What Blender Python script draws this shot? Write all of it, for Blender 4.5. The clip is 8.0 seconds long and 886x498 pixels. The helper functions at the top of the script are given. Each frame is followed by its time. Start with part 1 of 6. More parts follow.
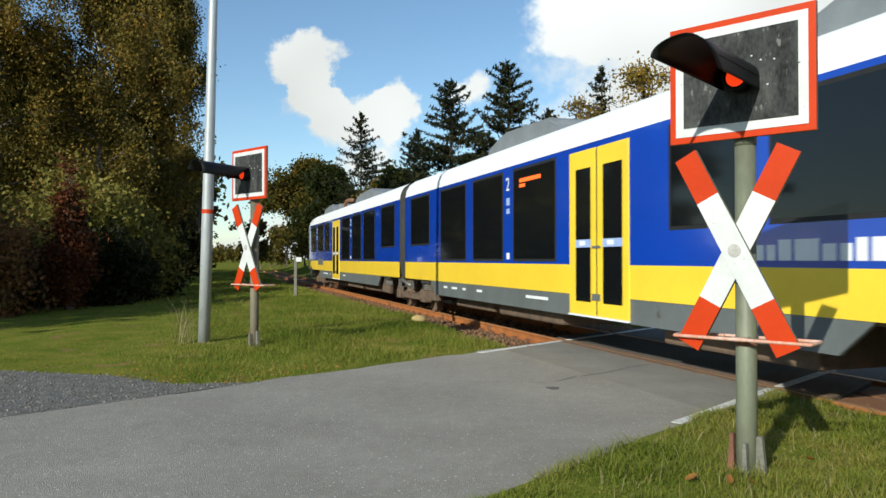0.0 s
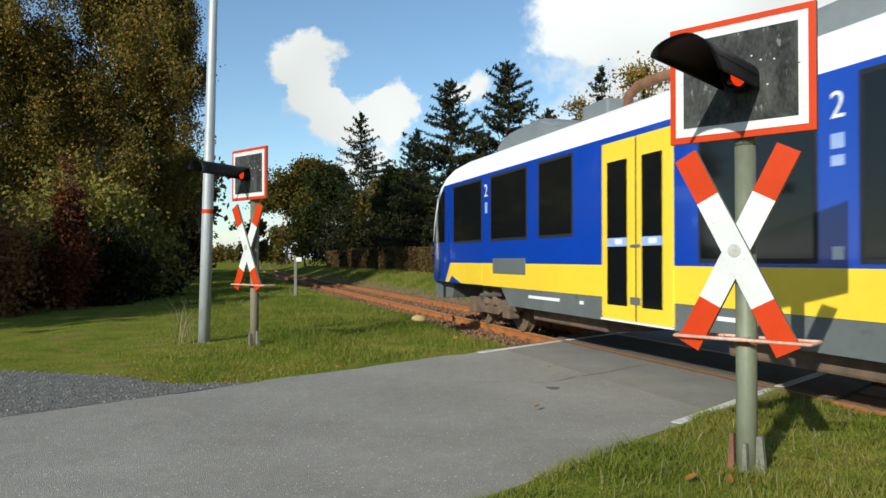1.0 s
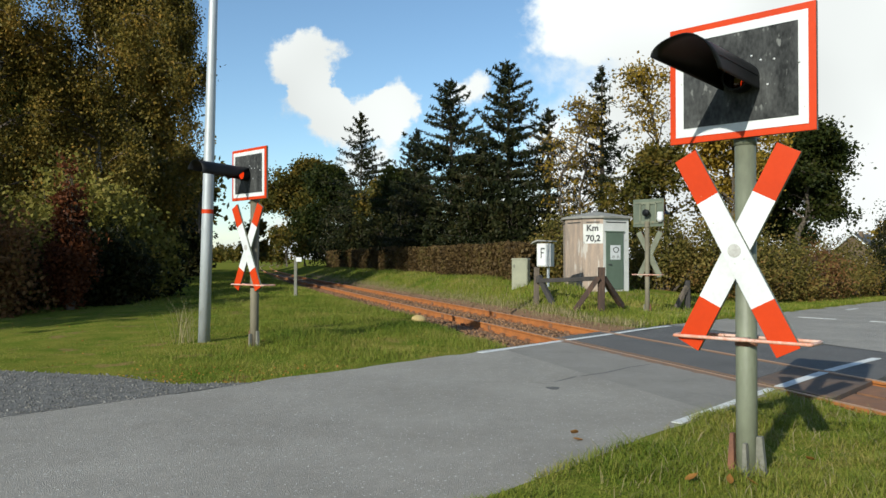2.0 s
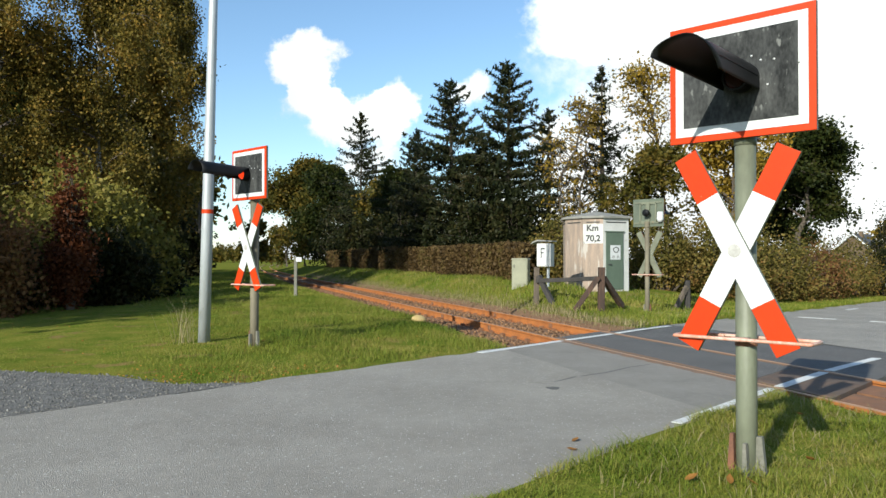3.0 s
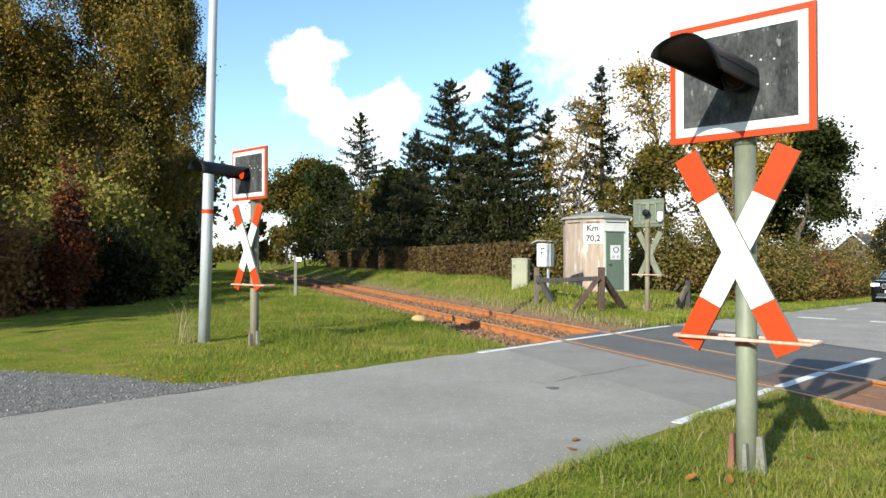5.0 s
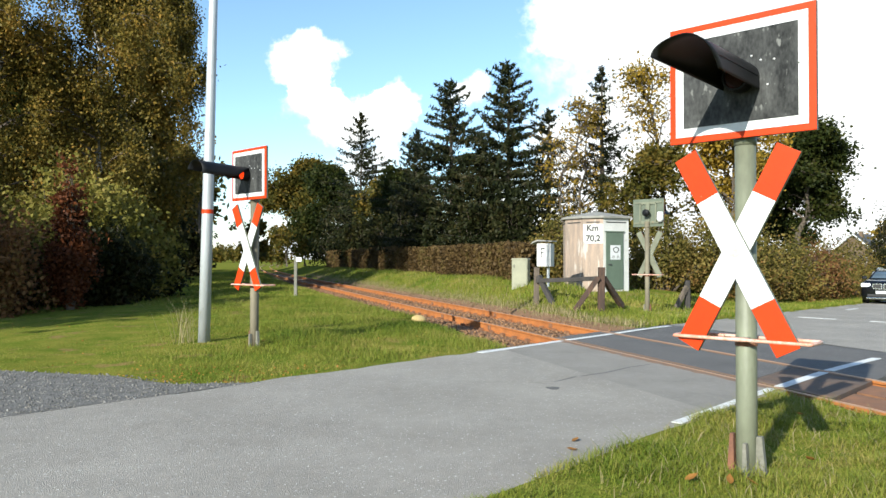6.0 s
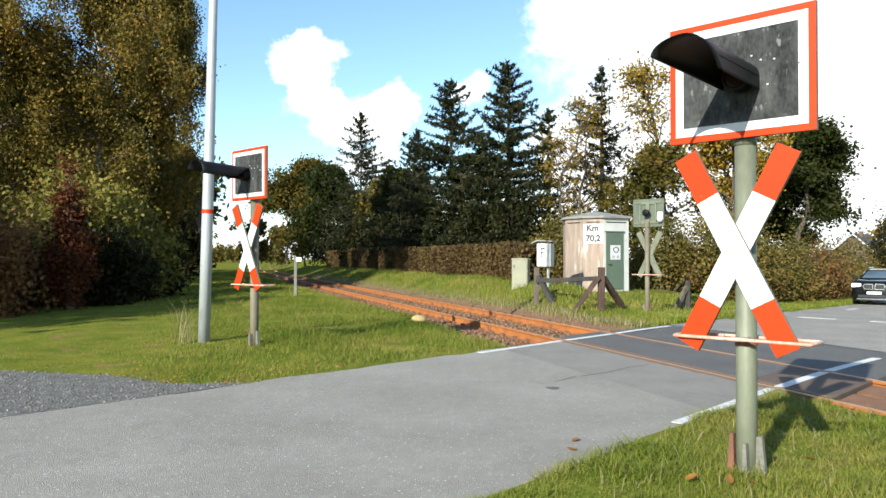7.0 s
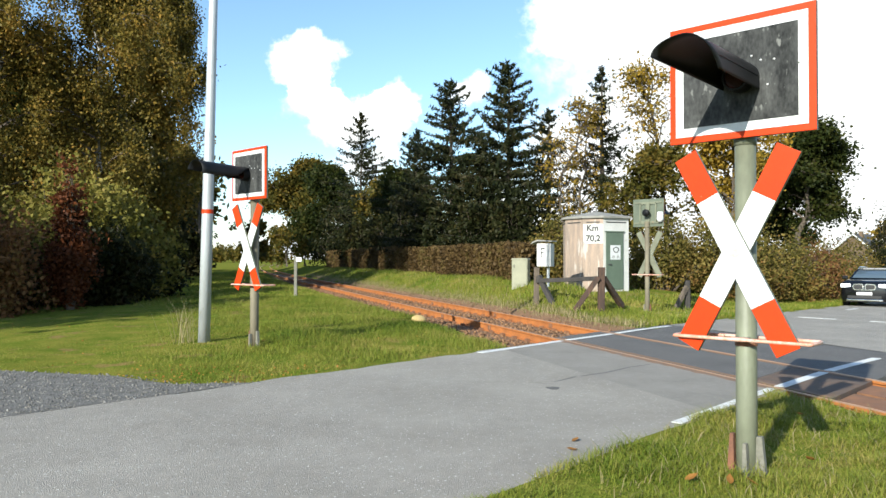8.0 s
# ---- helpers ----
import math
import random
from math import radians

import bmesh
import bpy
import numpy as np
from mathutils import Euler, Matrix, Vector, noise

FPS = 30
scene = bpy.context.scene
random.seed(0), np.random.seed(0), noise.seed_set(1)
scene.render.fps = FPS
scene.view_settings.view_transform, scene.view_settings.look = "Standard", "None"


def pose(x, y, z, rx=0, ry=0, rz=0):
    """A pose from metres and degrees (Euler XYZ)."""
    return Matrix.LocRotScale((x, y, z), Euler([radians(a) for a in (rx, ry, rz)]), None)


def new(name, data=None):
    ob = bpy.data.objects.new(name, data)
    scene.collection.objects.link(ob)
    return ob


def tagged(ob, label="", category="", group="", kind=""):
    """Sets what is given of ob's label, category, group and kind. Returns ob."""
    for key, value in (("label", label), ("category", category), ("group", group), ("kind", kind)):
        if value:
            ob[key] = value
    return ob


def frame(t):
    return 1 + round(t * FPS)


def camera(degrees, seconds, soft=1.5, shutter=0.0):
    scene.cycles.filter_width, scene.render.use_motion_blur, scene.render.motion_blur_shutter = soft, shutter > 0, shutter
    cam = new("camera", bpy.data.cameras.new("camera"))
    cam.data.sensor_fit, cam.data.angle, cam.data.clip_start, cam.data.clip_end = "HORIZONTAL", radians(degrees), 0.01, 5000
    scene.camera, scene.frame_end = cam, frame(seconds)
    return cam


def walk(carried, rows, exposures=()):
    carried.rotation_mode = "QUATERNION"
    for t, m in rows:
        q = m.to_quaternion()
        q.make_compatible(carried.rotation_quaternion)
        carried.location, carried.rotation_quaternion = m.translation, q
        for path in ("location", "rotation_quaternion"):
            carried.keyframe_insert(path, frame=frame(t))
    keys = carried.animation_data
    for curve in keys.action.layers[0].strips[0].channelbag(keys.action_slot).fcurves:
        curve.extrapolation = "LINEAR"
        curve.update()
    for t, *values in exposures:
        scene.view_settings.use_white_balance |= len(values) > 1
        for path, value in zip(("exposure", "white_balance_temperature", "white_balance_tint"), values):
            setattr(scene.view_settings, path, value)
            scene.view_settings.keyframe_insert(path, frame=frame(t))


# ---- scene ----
EXPOSURES = [(0.0, 0.14, 6500, 2), (1.5, 0.14, 6500, 2), (3.0, 0.52, 6500, 3), (4.0, 0.75, 6500, 3), (4.6, 0.88, 6500, 4), (8.0, 0.90, 6500, 4)]
SKY_STRENGTH, SUN_STRENGTH, CLOUD_LIGHT = 0.135, 5.0, 7.2
# heaps of cloud: direction x/y and z/y, half sizes, density; and how clear the sky is between them
CLOUDS = [(-0.190, 0.268, 0.072, 0.046, 1.5), (-0.178, 0.225, 0.038, 0.05, 1.2), (-0.150, 0.195, 0.095, 0.042, 1.5), (-0.072, 0.200, 0.046, 0.055, 1.4), (-0.11, 0.135, 0.10, 0.055, 0.6),
          (0.03, 0.222, 0.06, 0.036, 1.0), (0.52, 0.27, 0.46, 0.36, 1.9), (0.19, 0.335, 0.12, 0.07, 1.0), (0.28, 0.12, 0.32, 0.12, 0.8)]
CLOUD_GAP = 0.24
# z = 0 is the top of the rails; y points along the camera's view, x to its right.
EYE_H = 1.447
cam = camera(61.4, 8.0, soft=1.5, shutter=0.07)
eye = pose(0, 0, EYE_H, 90.756, 0, 0)
walk(cam, [(0.0, eye), (8.0, eye)], exposures=EXPOSURES)

# ---- world and sun ----
SUN_EL, SUN_AZ = radians(25.0), radians(212.4)     # azimuth clockwise from +y
sun_way = Vector((math.sin(SUN_AZ) * math.cos(SUN_EL), math.cos(SUN_AZ) * math.cos(SUN_EL), math.sin(SUN_EL)))
world = bpy.data.worlds.new("world")
scene.world = world
world.use_nodes = True


def cloudy_sky(nt):
    """Nishita sky with procedural clouds, denser to the right and near the horizon."""
    nt.nodes.clear()
    N, Lk = nt.nodes.new, nt.links.new

    def math_(op, a, b=None, clamp=False):
        n = N("ShaderNodeMath")
        n.operation, n.use_clamp = op, clamp
        for i, s in enumerate((a, b)):
            if s is None:
                continue
            if isinstance(s, (int, float)):
                n.inputs[i].default_value = s
            else:
                Lk(s, n.inputs[i])
        return n.outputs[0]

    out, bg, sky = N("ShaderNodeOutputWorld"), N("ShaderNodeBackground"), N("ShaderNodeTexSky")
    sky.sky_type, sky.sun_disc = "NISHITA", False
    sky.sun_elevation, sky.sun_rotation = SUN_EL, SUN_AZ
    sky.air_density, sky.dust_density, sky.ozone_density = 1.0, 0.25, 3.2
    co = N("ShaderNodeTexCoord").outputs["Generated"]
    sep = N("ShaderNodeSeparateXYZ")
    Lk(co, sep.inputs[0])
    x, y, z = sep.outputs
    # plane coordinates in which the clouds lie: direction over |y|
    ya = math_("MAXIMUM", math_("ABSOLUTE", y), 0.12)
    u, w = math_("DIVIDE", x, ya), math_("DIVIDE", z, ya)
    uw = N("ShaderNodeCombineXYZ")
    Lk(u, uw.inputs[0]), Lk(w, uw.inputs[1]), Lk(math_("MULTIPLY", y, 0.3), uw.inputs[2])
    ns = N("ShaderNodeTexNoise")
    ns.inputs["Scale"].default_value, ns.inputs["Detail"].default_value, ns.inputs["Roughness"].default_value = 7.5, 10, 0.6
    Lk(uw.outputs[0], ns.inputs["Vector"])
    big = N("ShaderNodeTexNoise")
    big.inputs["Scale"].default_value, big.inputs["Detail"].default_value = 1.6, 3
    Lk(uw.outputs[0], big.inputs["Vector"])

    def puff(cu, cw, ru, rw, gain):
        """A soft heap of cloud centred at (cu, cw)."""
        du = math_("DIVIDE", math_("SUBTRACT", u, cu), ru)
        dw = math_("DIVIDE", math_("SUBTRACT", w, cw), rw)
        d = math_("SQRT", math_("ADD", math_("MULTIPLY", du, du), math_("MULTIPLY", dw, dw)))
        return math_("MULTIPLY", math_("SUBTRACT", 1.0, d, clamp=True), gain)

    warp = N("ShaderNodeTexNoise")
    warp.inputs["Scale"].default_value, warp.inputs["Detail"].default_value, warp.inputs["Roughness"].default_value = 11.0, 6, 0.6
    Lk(uw.outputs[0], warp.inputs["Vector"])
    wsep = N("ShaderNodeSeparateColor")
    Lk(warp.outputs["Color"], wsep.inputs[0])
    u = math_("ADD", u, math_("MULTIPLY", math_("SUBTRACT", wsep.outputs[0], 0.5), 0.13))
    w = math_("ADD", w, math_("MULTIPLY", math_("SUBTRACT", wsep.outputs[1], 0.5), 0.10))
    dens = math_("SUBTRACT", math_("MULTIPLY", math_("SUBTRACT", big.outputs[0], 0.5), 0.5), CLOUD_GAP)
    for p in CLOUDS:
        dens = math_("ADD", dens, puff(*p))
    low = math_("MULTIPLY", math_("SUBTRACT", 1.0, math_("DIVIDE", math_("ABSOLUTE", w), 0.13), clamp=True), 0.75)
    dens = math_("ADD", dens, low)
    dens = math_("ADD", dens, math_("MULTIPLY", math_("SUBTRACT", ns.outputs[0], 0.5), 1.15))
    ramp = N("ShaderNodeMapRange")
    ramp.interpolation_type = "SMOOTHSTEP"
    ramp.inputs[1].default_value, ramp.inputs[2].default_value = 0.05, 0.42
    Lk(dens, ramp.inputs[0])
    shade = N("ShaderNodeMapRange")
    shade.inputs[1].default_value, shade.inputs[2].default_value = 0.34, 0.62
    shade.inputs[3].default_value, shade.inputs[4].default_value = 0.66, 1.04
    Lk(big.outputs[0], shade.inputs[0])
    white = N("ShaderNodeCombineColor")
    for i, k in enumerate((CLOUD_LIGHT, CLOUD_LIGHT, CLOUD_LIGHT * 1.02)):
        Lk(math_("MULTIPLY", shade.outputs[0], k), white.inputs[i])
    mix = N("ShaderNodeMix")
    mix.data_type = "RGBA"
    Lk(ramp.outputs[0], mix.inputs[0]), Lk(sky.outputs[0], mix.inputs[6]), Lk(white.outputs[0], mix.inputs[7])
    Lk(mix.outputs[2], bg.inputs[0])
    bg.inputs[1].default_value = SKY_STRENGTH
    Lk(bg.outputs[0], out.inputs[0])


cloudy_sky(world.node_tree)
sun = new("sun", bpy.data.lights.new("sun", "SUN"))
sun.data.energy, sun.data.angle, sun.data.color = SUN_STRENGTH, radians(0.6), (1.0, 0.95, 0.86)
sun.matrix_world = Matrix.Translation((0, 0, 60)) @ sun_way.to_track_quat("Z", "Y").to_matrix().to_4x4()


# ---- materials ----
def material(name, c1, c2=None, scale=6.0, rough=0.7, metal=0.0, bump=0.0, bump_scale=60.0, spread=0.0, by="object", spots=None,
             coat=0.0, stretch=(1, 1, 1)):
    """A surface with two scales of variation. spread: value spread from piece to piece, by object or mesh island; spots: (colour, scale, threshold)."""
    m = bpy.data.materials.new(name)
    m.use_nodes = True
    nt = m.node_tree
    N, Lk = nt.nodes.new, nt.links.new
    bs = nt.nodes["Principled BSDF"]
    c2 = c2 or tuple(v * 0.75 for v in c1)
    co, mp = N("ShaderNodeTexCoord"), N("ShaderNodeMapping")
    mp.inputs["Scale"].default_value = stretch
    Lk(co.outputs["Object"], mp.inputs[0])
    vec = mp.outputs[0]
    a, b = N("ShaderNodeTexNoise"), N("ShaderNodeTexNoise")
    a.inputs["Scale"].default_value, a.inputs["Detail"].default_value = scale, 6
    b.inputs["Scale"].default_value, b.inputs["Detail"].default_value = scale * 9, 4
    Lk(vec, a.inputs[0]), Lk(vec, b.inputs[0])
    add = N("ShaderNodeMath")
    add.operation = "MULTIPLY_ADD"
    add.inputs[1].default_value = 0.45
    Lk(b.outputs[0], add.inputs[0]), Lk(a.outputs[0], add.inputs[2])
    rng = N("ShaderNodeMapRange")
    rng.inputs[1].default_value, rng.inputs[2].default_value = 0.5, 0.95
    Lk(add.outputs[0], rng.inputs[0])
    mix = N("ShaderNodeMix")
    mix.data_type = "RGBA"
    mix.inputs[6].default_value, mix.inputs[7].default_value = (*c1, 1), (*c2, 1)
    Lk(rng.outputs[0], mix.inputs[0])
    col = mix.outputs[2]
    if spots:
        sc, ss, st = spots
        s = N("ShaderNodeTexNoise")
        s.inputs["Scale"].default_value, s.inputs["Detail"].default_value = ss, 5
        Lk(vec, s.inputs[0])
        r2 = N("ShaderNodeMapRange")
        r2.inputs[1].default_value, r2.inputs[2].default_value = st, st + 0.07
        Lk(s.outputs[0], r2.inputs[0])
        m2 = N("ShaderNodeMix")
        m2.data_type = "RGBA"
        m2.inputs[7].default_value = (*sc, 1)
        Lk(r2.outputs[0], m2.inputs[0]), Lk(col, m2.inputs[6])
        col = m2.outputs[2]
    if spread:
        rnd = N("ShaderNodeObjectInfo").outputs["Random"] if by == "object" else N("ShaderNodeNewGeometry").outputs["Random Per Island"]
        hsv, r3 = N("ShaderNodeHueSaturation"), N("ShaderNodeMapRange")
        r3.inputs[3].default_value, r3.inputs[4].default_value = 1 - spread, 1 + spread
        Lk(rnd, r3.inputs[0]), Lk(r3.outputs[0], hsv.inputs["Value"]), Lk(col, hsv.inputs["Color"])
        col = hsv.outputs[0]
    Lk(col, bs.inputs["Base Color"])
    bs.inputs["Roughness"].default_value, bs.inputs["Metallic"].default_value = rough, metal
    bs.inputs["Coat Weight"].default_value = coat
    if bump:
        n3, bp = N("ShaderNodeTexNoise"), N("ShaderNodeBump")
        n3.inputs["Scale"].default_value, n3.inputs["Detail"].default_value = bump_scale, 6
        Lk(vec, n3.inputs[0]), Lk(n3.outputs[0], bp.inputs["Height"])
        bp.inputs["Strength"].default_value, bp.inputs["Distance"].default_value = bump, 0.02
        Lk(bp.outputs[0], bs.inputs["Normal"])
    return m


def leaf_material(name, colours, glow=0.35):
    """Leaves: a ramp of colours by mesh island, and some light let through."""
    m = bpy.data.materials.new(name)
    m.use_nodes = True
    nt = m.node_tree
    N, Lk = nt.nodes.new, nt.links.new
    bs, out = nt.nodes["Principled BSDF"], nt.nodes["Material Output"]
    ramp = N("ShaderNodeValToRGB")
    els = ramp.color_ramp.elements
    while len(els) < len(colours):
        els.new(0.5)
    for i, c in enumerate(colours):
        els[i].position, els[i].color = i / max(1, len(colours) - 1), (*c, 1)
    geo = N("ShaderNodeNewGeometry")
    co, ns, mx = N("ShaderNodeTexCoord"), N("ShaderNodeTexNoise"), N("ShaderNodeMath")
    ns.inputs["Scale"].default_value = 0.55
    Lk(co.outputs["Object"], ns.inputs[0])
    mx.operation = "MULTIPLY_ADD"
    mx.inputs[1].default_value = 0.62
    sub = N("ShaderNodeMath")
    sub.operation = "MULTIPLY_ADD"
    sub.inputs[1].default_value, sub.inputs[2].default_value = 1.6, -0.6
    Lk(ns.outputs[0], sub.inputs[0])
    Lk(geo.outputs["Random Per Island"], mx.inputs[0]), Lk(sub.outputs[0], mx.inputs[2])
    Lk(mx.outputs[0], ramp.inputs[0]), Lk(ramp.outputs[0], bs.inputs["Base Color"])
    bs.inputs["Roughness"].default_value = 0.55
    bs.inputs["Specular IOR Level"].default_value = 0.12
    tr, mix = N("ShaderNodeBsdfTranslucent"), N("ShaderNodeMixShader")
    mix.inputs[0].default_value = glow
    Lk(ramp.outputs[0], tr.inputs[0]), Lk(bs.outputs[0], mix.inputs[1]), Lk(tr.outputs[0], mix.inputs[2])
    Lk(mix.outputs[0], out.inputs[0])
    return m


def glass_material(name, tint=(0.02, 0.022, 0.025), rough=0.03):
    m = bpy.data.materials.new(name)
    m.use_nodes = True
    b = m.node_tree.nodes["Principled BSDF"]
    b.inputs["Base Color"].default_value, b.inputs["Roughness"].default_value = (*tint, 1), rough
    b.inputs["IOR"].default_value = 1.5
    return m


def glow_material(name, colour, strength):
    m = bpy.data.materials.new(name)
    m.use_nodes = True
    b = m.node_tree.nodes["Principled BSDF"]
    b.inputs["Base Color"].default_value = (*colour, 1)
    b.inputs["Emission Color"].default_value, b.inputs["Emission Strength"].default_value = (*colour, 1), strength
    return m


ASPHALT = material("worn_asphalt", (0.236, 0.217, 0.190), (0.318, 0.294, 0.259), 0.7, 0.85, bump=0.7, bump_scale=110, spots=((0.68, 0.66, 0.62), 42, 0.625))
ASPHALT_DARK = material("newer_asphalt", (0.090, 0.087, 0.084), (0.126, 0.120, 0.115), 1.3, 0.85, bump=0.5, bump_scale=150, spots=((0.27, 0.265, 0.255), 62, 0.61))
ASPHALT_PATCH = material("patched_asphalt", (0.202, 0.187, 0.166), (0.268, 0.249, 0.221), 1.1, 0.85, bump=0.5, bump_scale=150, spots=((0.46, 0.45, 0.44), 46, 0.64))
ROAD_PAINT = material("road_paint", (0.72, 0.72, 0.70), (0.5, 0.5, 0.49), 5, 0.6, bump=0.2, bump_scale=120, spots=((0.25, 0.25, 0.25), 22, 0.66))
GRAVEL = material("grey_gravel", (0.095, 0.09, 0.08), (0.19, 0.18, 0.165), 7, 0.9, bump=1.0, bump_scale=38, spread=0.5, by="island", spots=((0.30, 0.295, 0.285), 30, 0.62))
SOIL = material("grassy_soil", (0.085, 0.125, 0.016), (0.19, 0.175, 0.036), 1.5, 0.95, bump=1.0, bump_scale=26, spots=((0.20, 0.145, 0.055), 1.4, 0.60))
for m_, k_ in ((SOIL, 0.0), (ASPHALT, 0.25), (ASPHALT_DARK, 0.3), (ASPHALT_PATCH, 0.25)):
    m_.node_tree.nodes["Principled BSDF"].inputs["Specular IOR Level"].default_value = k_
BALLAST = material("rusty_ballast", (0.135, 0.068, 0.032), (0.215, 0.122, 0.064), 7, 0.95, bump=0.9, bump_scale=35, spread=0.45, by="island")
RUST = material("rusty_rail_steel", (0.41, 0.145, 0.034), (0.25, 0.088, 0.026), 4, 0.8, bump=0.3, bump_scale=90, stretch=(1, 1, 1))
DECK_BROWN = material("rusty_rubber_panel", (0.14, 0.082, 0.05), (0.085, 0.062, 0.05), 5, 0.85, bump=0.5, bump_scale=60, stretch=(1, 1, 1))
RUST_DUST = material("rust_stained_asphalt", (0.24, 0.125, 0.062), (0.15, 0.11, 0.085), 6, 0.9, bump=0.5, bump_scale=140)
RAIL_TOP = material("worn_rail_head", (0.44, 0.27, 0.16), (0.36, 0.17, 0.08), 8, 0.5, metal=0.35)
SLEEPER = material("steel_sleeper", (0.24, 0.105, 0.045), (0.14, 0.07, 0.04), 5, 0.85, bump=0.4, bump_scale=60)
# ---- helpers for meshes ----
def mesh_object(name, verts, faces, mat, parent=None, label="", smooth=False):
    me = bpy.data.meshes.new(name)
    me.from_pydata([tuple(v) for v in verts], [], [tuple(f) for f in faces])
    me.update()
    if smooth:
        me.polygons.foreach_set("use_smooth", [True] * len(me.polygons))
    me.materials.append(mat)
    ob = new(name, me)
    if parent:
        ob.parent = parent
    if label:
        ob["label"] = label
    return ob


def quick_mesh(name, verts, loops, size, mats, index=None):
    """A mesh of faces with `size` corners each, from arrays."""
    me = bpy.data.meshes.new(name)
    nf = len(loops) // size
    me.vertices.add(len(verts))
    me.vertices.foreach_set("co", np.asarray(verts, dtype=np.float32).ravel())
    me.loops.add(len(loops))
    me.loops.foreach_set("vertex_index", np.asarray(loops, dtype=np.int32))
    me.polygons.add(nf)
    me.polygons.foreach_set("loop_start", np.arange(nf, dtype=np.int32) * size)
    me.polygons.foreach_set("loop_total", np.full(nf, size, dtype=np.int32))
    for m in mats:
        me.materials.append(m)
    if index is not None:
        me.polygons.foreach_set("material_index", np.asarray(index, dtype=np.int32))
    me.update(calc_edges=True)
    return me


def part(name, bm, mat, parent=None, label="", smooth=False):
    """Links a bmesh as one mesh object under a thing or part."""
    me = bpy.data.meshes.new(name)
    bm.to_mesh(me)
    bm.free()
    if smooth:
        me.polygons.foreach_set("use_smooth", [True] * len(me.polygons))
    for m in (mat if isinstance(mat, (list, tuple)) else [mat]):
        me.materials.append(m)
    ob = new(name, me)
    if parent:
        ob.parent = parent
    if label:
        ob["label"] = label
    return ob


def thing(name, m, label, category, group=""):
    ob = new(name)
    ob.matrix_world = m
    return tagged(ob, label, category, group)


def box(bm, x0, x1, y0, y1, z0, z1, bevel=0.0, m=None):
    r = bmesh.ops.create_cube(bm, size=1.0)
    bmesh.ops.scale(bm, vec=(x1 - x0, y1 - y0, z1 - z0), verts=r["verts"])
    bmesh.ops.translate(bm, vec=((x0 + x1) / 2, (y0 + y1) / 2, (z0 + z1) / 2), verts=r["verts"])
    vs = r["verts"]
    if bevel:
        es = list({e for v in vs for e in v.link_edges})
        g = bmesh.ops.bevel(bm, geom=es, offset=bevel, segments=2, profile=0.5, affect="EDGES")
        vs = list({v for f in g["faces"] for v in f.verts} | {v for v in vs if v.is_valid})
    if m is not None:
        bmesh.ops.transform(bm, matrix=m, verts=vs)
    return vs


def tube(bm, pts, radii, seg=8, cap=True):
    """A tapered tube along points."""
    pts = [Vector(p) for p in pts]
    rings = []
    for i, p in enumerate(pts):
        d = (pts[min(i + 1, len(pts) - 1)] - pts[max(i - 1, 0)]).normalized()
        q = d.to_track_quat("Z", "Y")
        r = radii[i] if isinstance(radii, (list, tuple)) else radii
        rings.append([bm.verts.new(p + q @ Vector((r * math.cos(a), r * math.sin(a), 0))) for a in (2 * math.pi * k / seg for k in range(seg))])
    for a, b in zip(rings, rings[1:]):
        for k in range(seg):
            bm.faces.new((a[k], a[(k + 1) % seg], b[(k + 1) % seg], b[k]))
    if cap:
        bm.faces.new(list(reversed(rings[0])))
        bm.faces.new(rings[-1])


def prism(bm, outline, y0, y1, m=None):
    """Extrudes an (x, z) outline from y0 to y1."""
    a = [bm.verts.new((x, y0, z)) for x, z in outline]
    b = [bm.verts.new((x, y1, z)) for x, z in outline]
    n = len(outline)
    bm.faces.new(a)
    bm.faces.new(list(reversed(b)))
    for i in range(n):
        bm.faces.new((a[(i + 1) % n], a[i], b[i], b[(i + 1) % n]))
    if m is not None:
        bmesh.ops.transform(bm, matrix=m, verts=a + b)


# ---- the plan: track and road ----
TC, TS, TX = math.cos(0.3137), math.sin(0.3137), 7.272      # track direction and where it passes the camera's side
RC, RS = 0.688, 0.725                                        # road direction


def on_track(s, o, z=0.0):
    """A point s metres along the track and o to the right of its centre line; it bends right far off."""
    bend = max(0.0, s - 45.0) ** 2 / 2200.0
    o = o + bend
    return Vector((TX - s * TS + o * TC, s * TC + o * TS, z))


def track_coords(x, y):
    s = -(x - TX) * TS + y * TC
    o = (x - TX) * TC + y * TS
    return s, o - np.maximum(0.0, s - 45.0) ** 2 / 2200.0


def road_z(r):
    """The road falls gently beyond the railway."""
    return -0.0225 * np.clip(r - 14.0, 0, 40)


def on_road(r, n, z=0.0):
    n = n + max(0.0, r - 14.0) * 0.065
    return Vector((RC * r - RS * n, RS * r + RC * n, z + road_z(r)))


def road_coords(x, y):
    r, n = RC * x + RS * y, -RS * x + RC * y
    return r, n - np.maximum(0.0, r - 14.0) * 0.065


def r_at(o, n):
    """How far along the road the line o beside the track is met at n across the road."""
    return (o + TX * TC - n * (-RS * TC + RC * TS)) / (RC * TC + RS * TS)


def sstep(a, b, x):
    t = np.clip((x - a) / (b - a), 0, 1)
    return t * t * (3 - 2 * t)


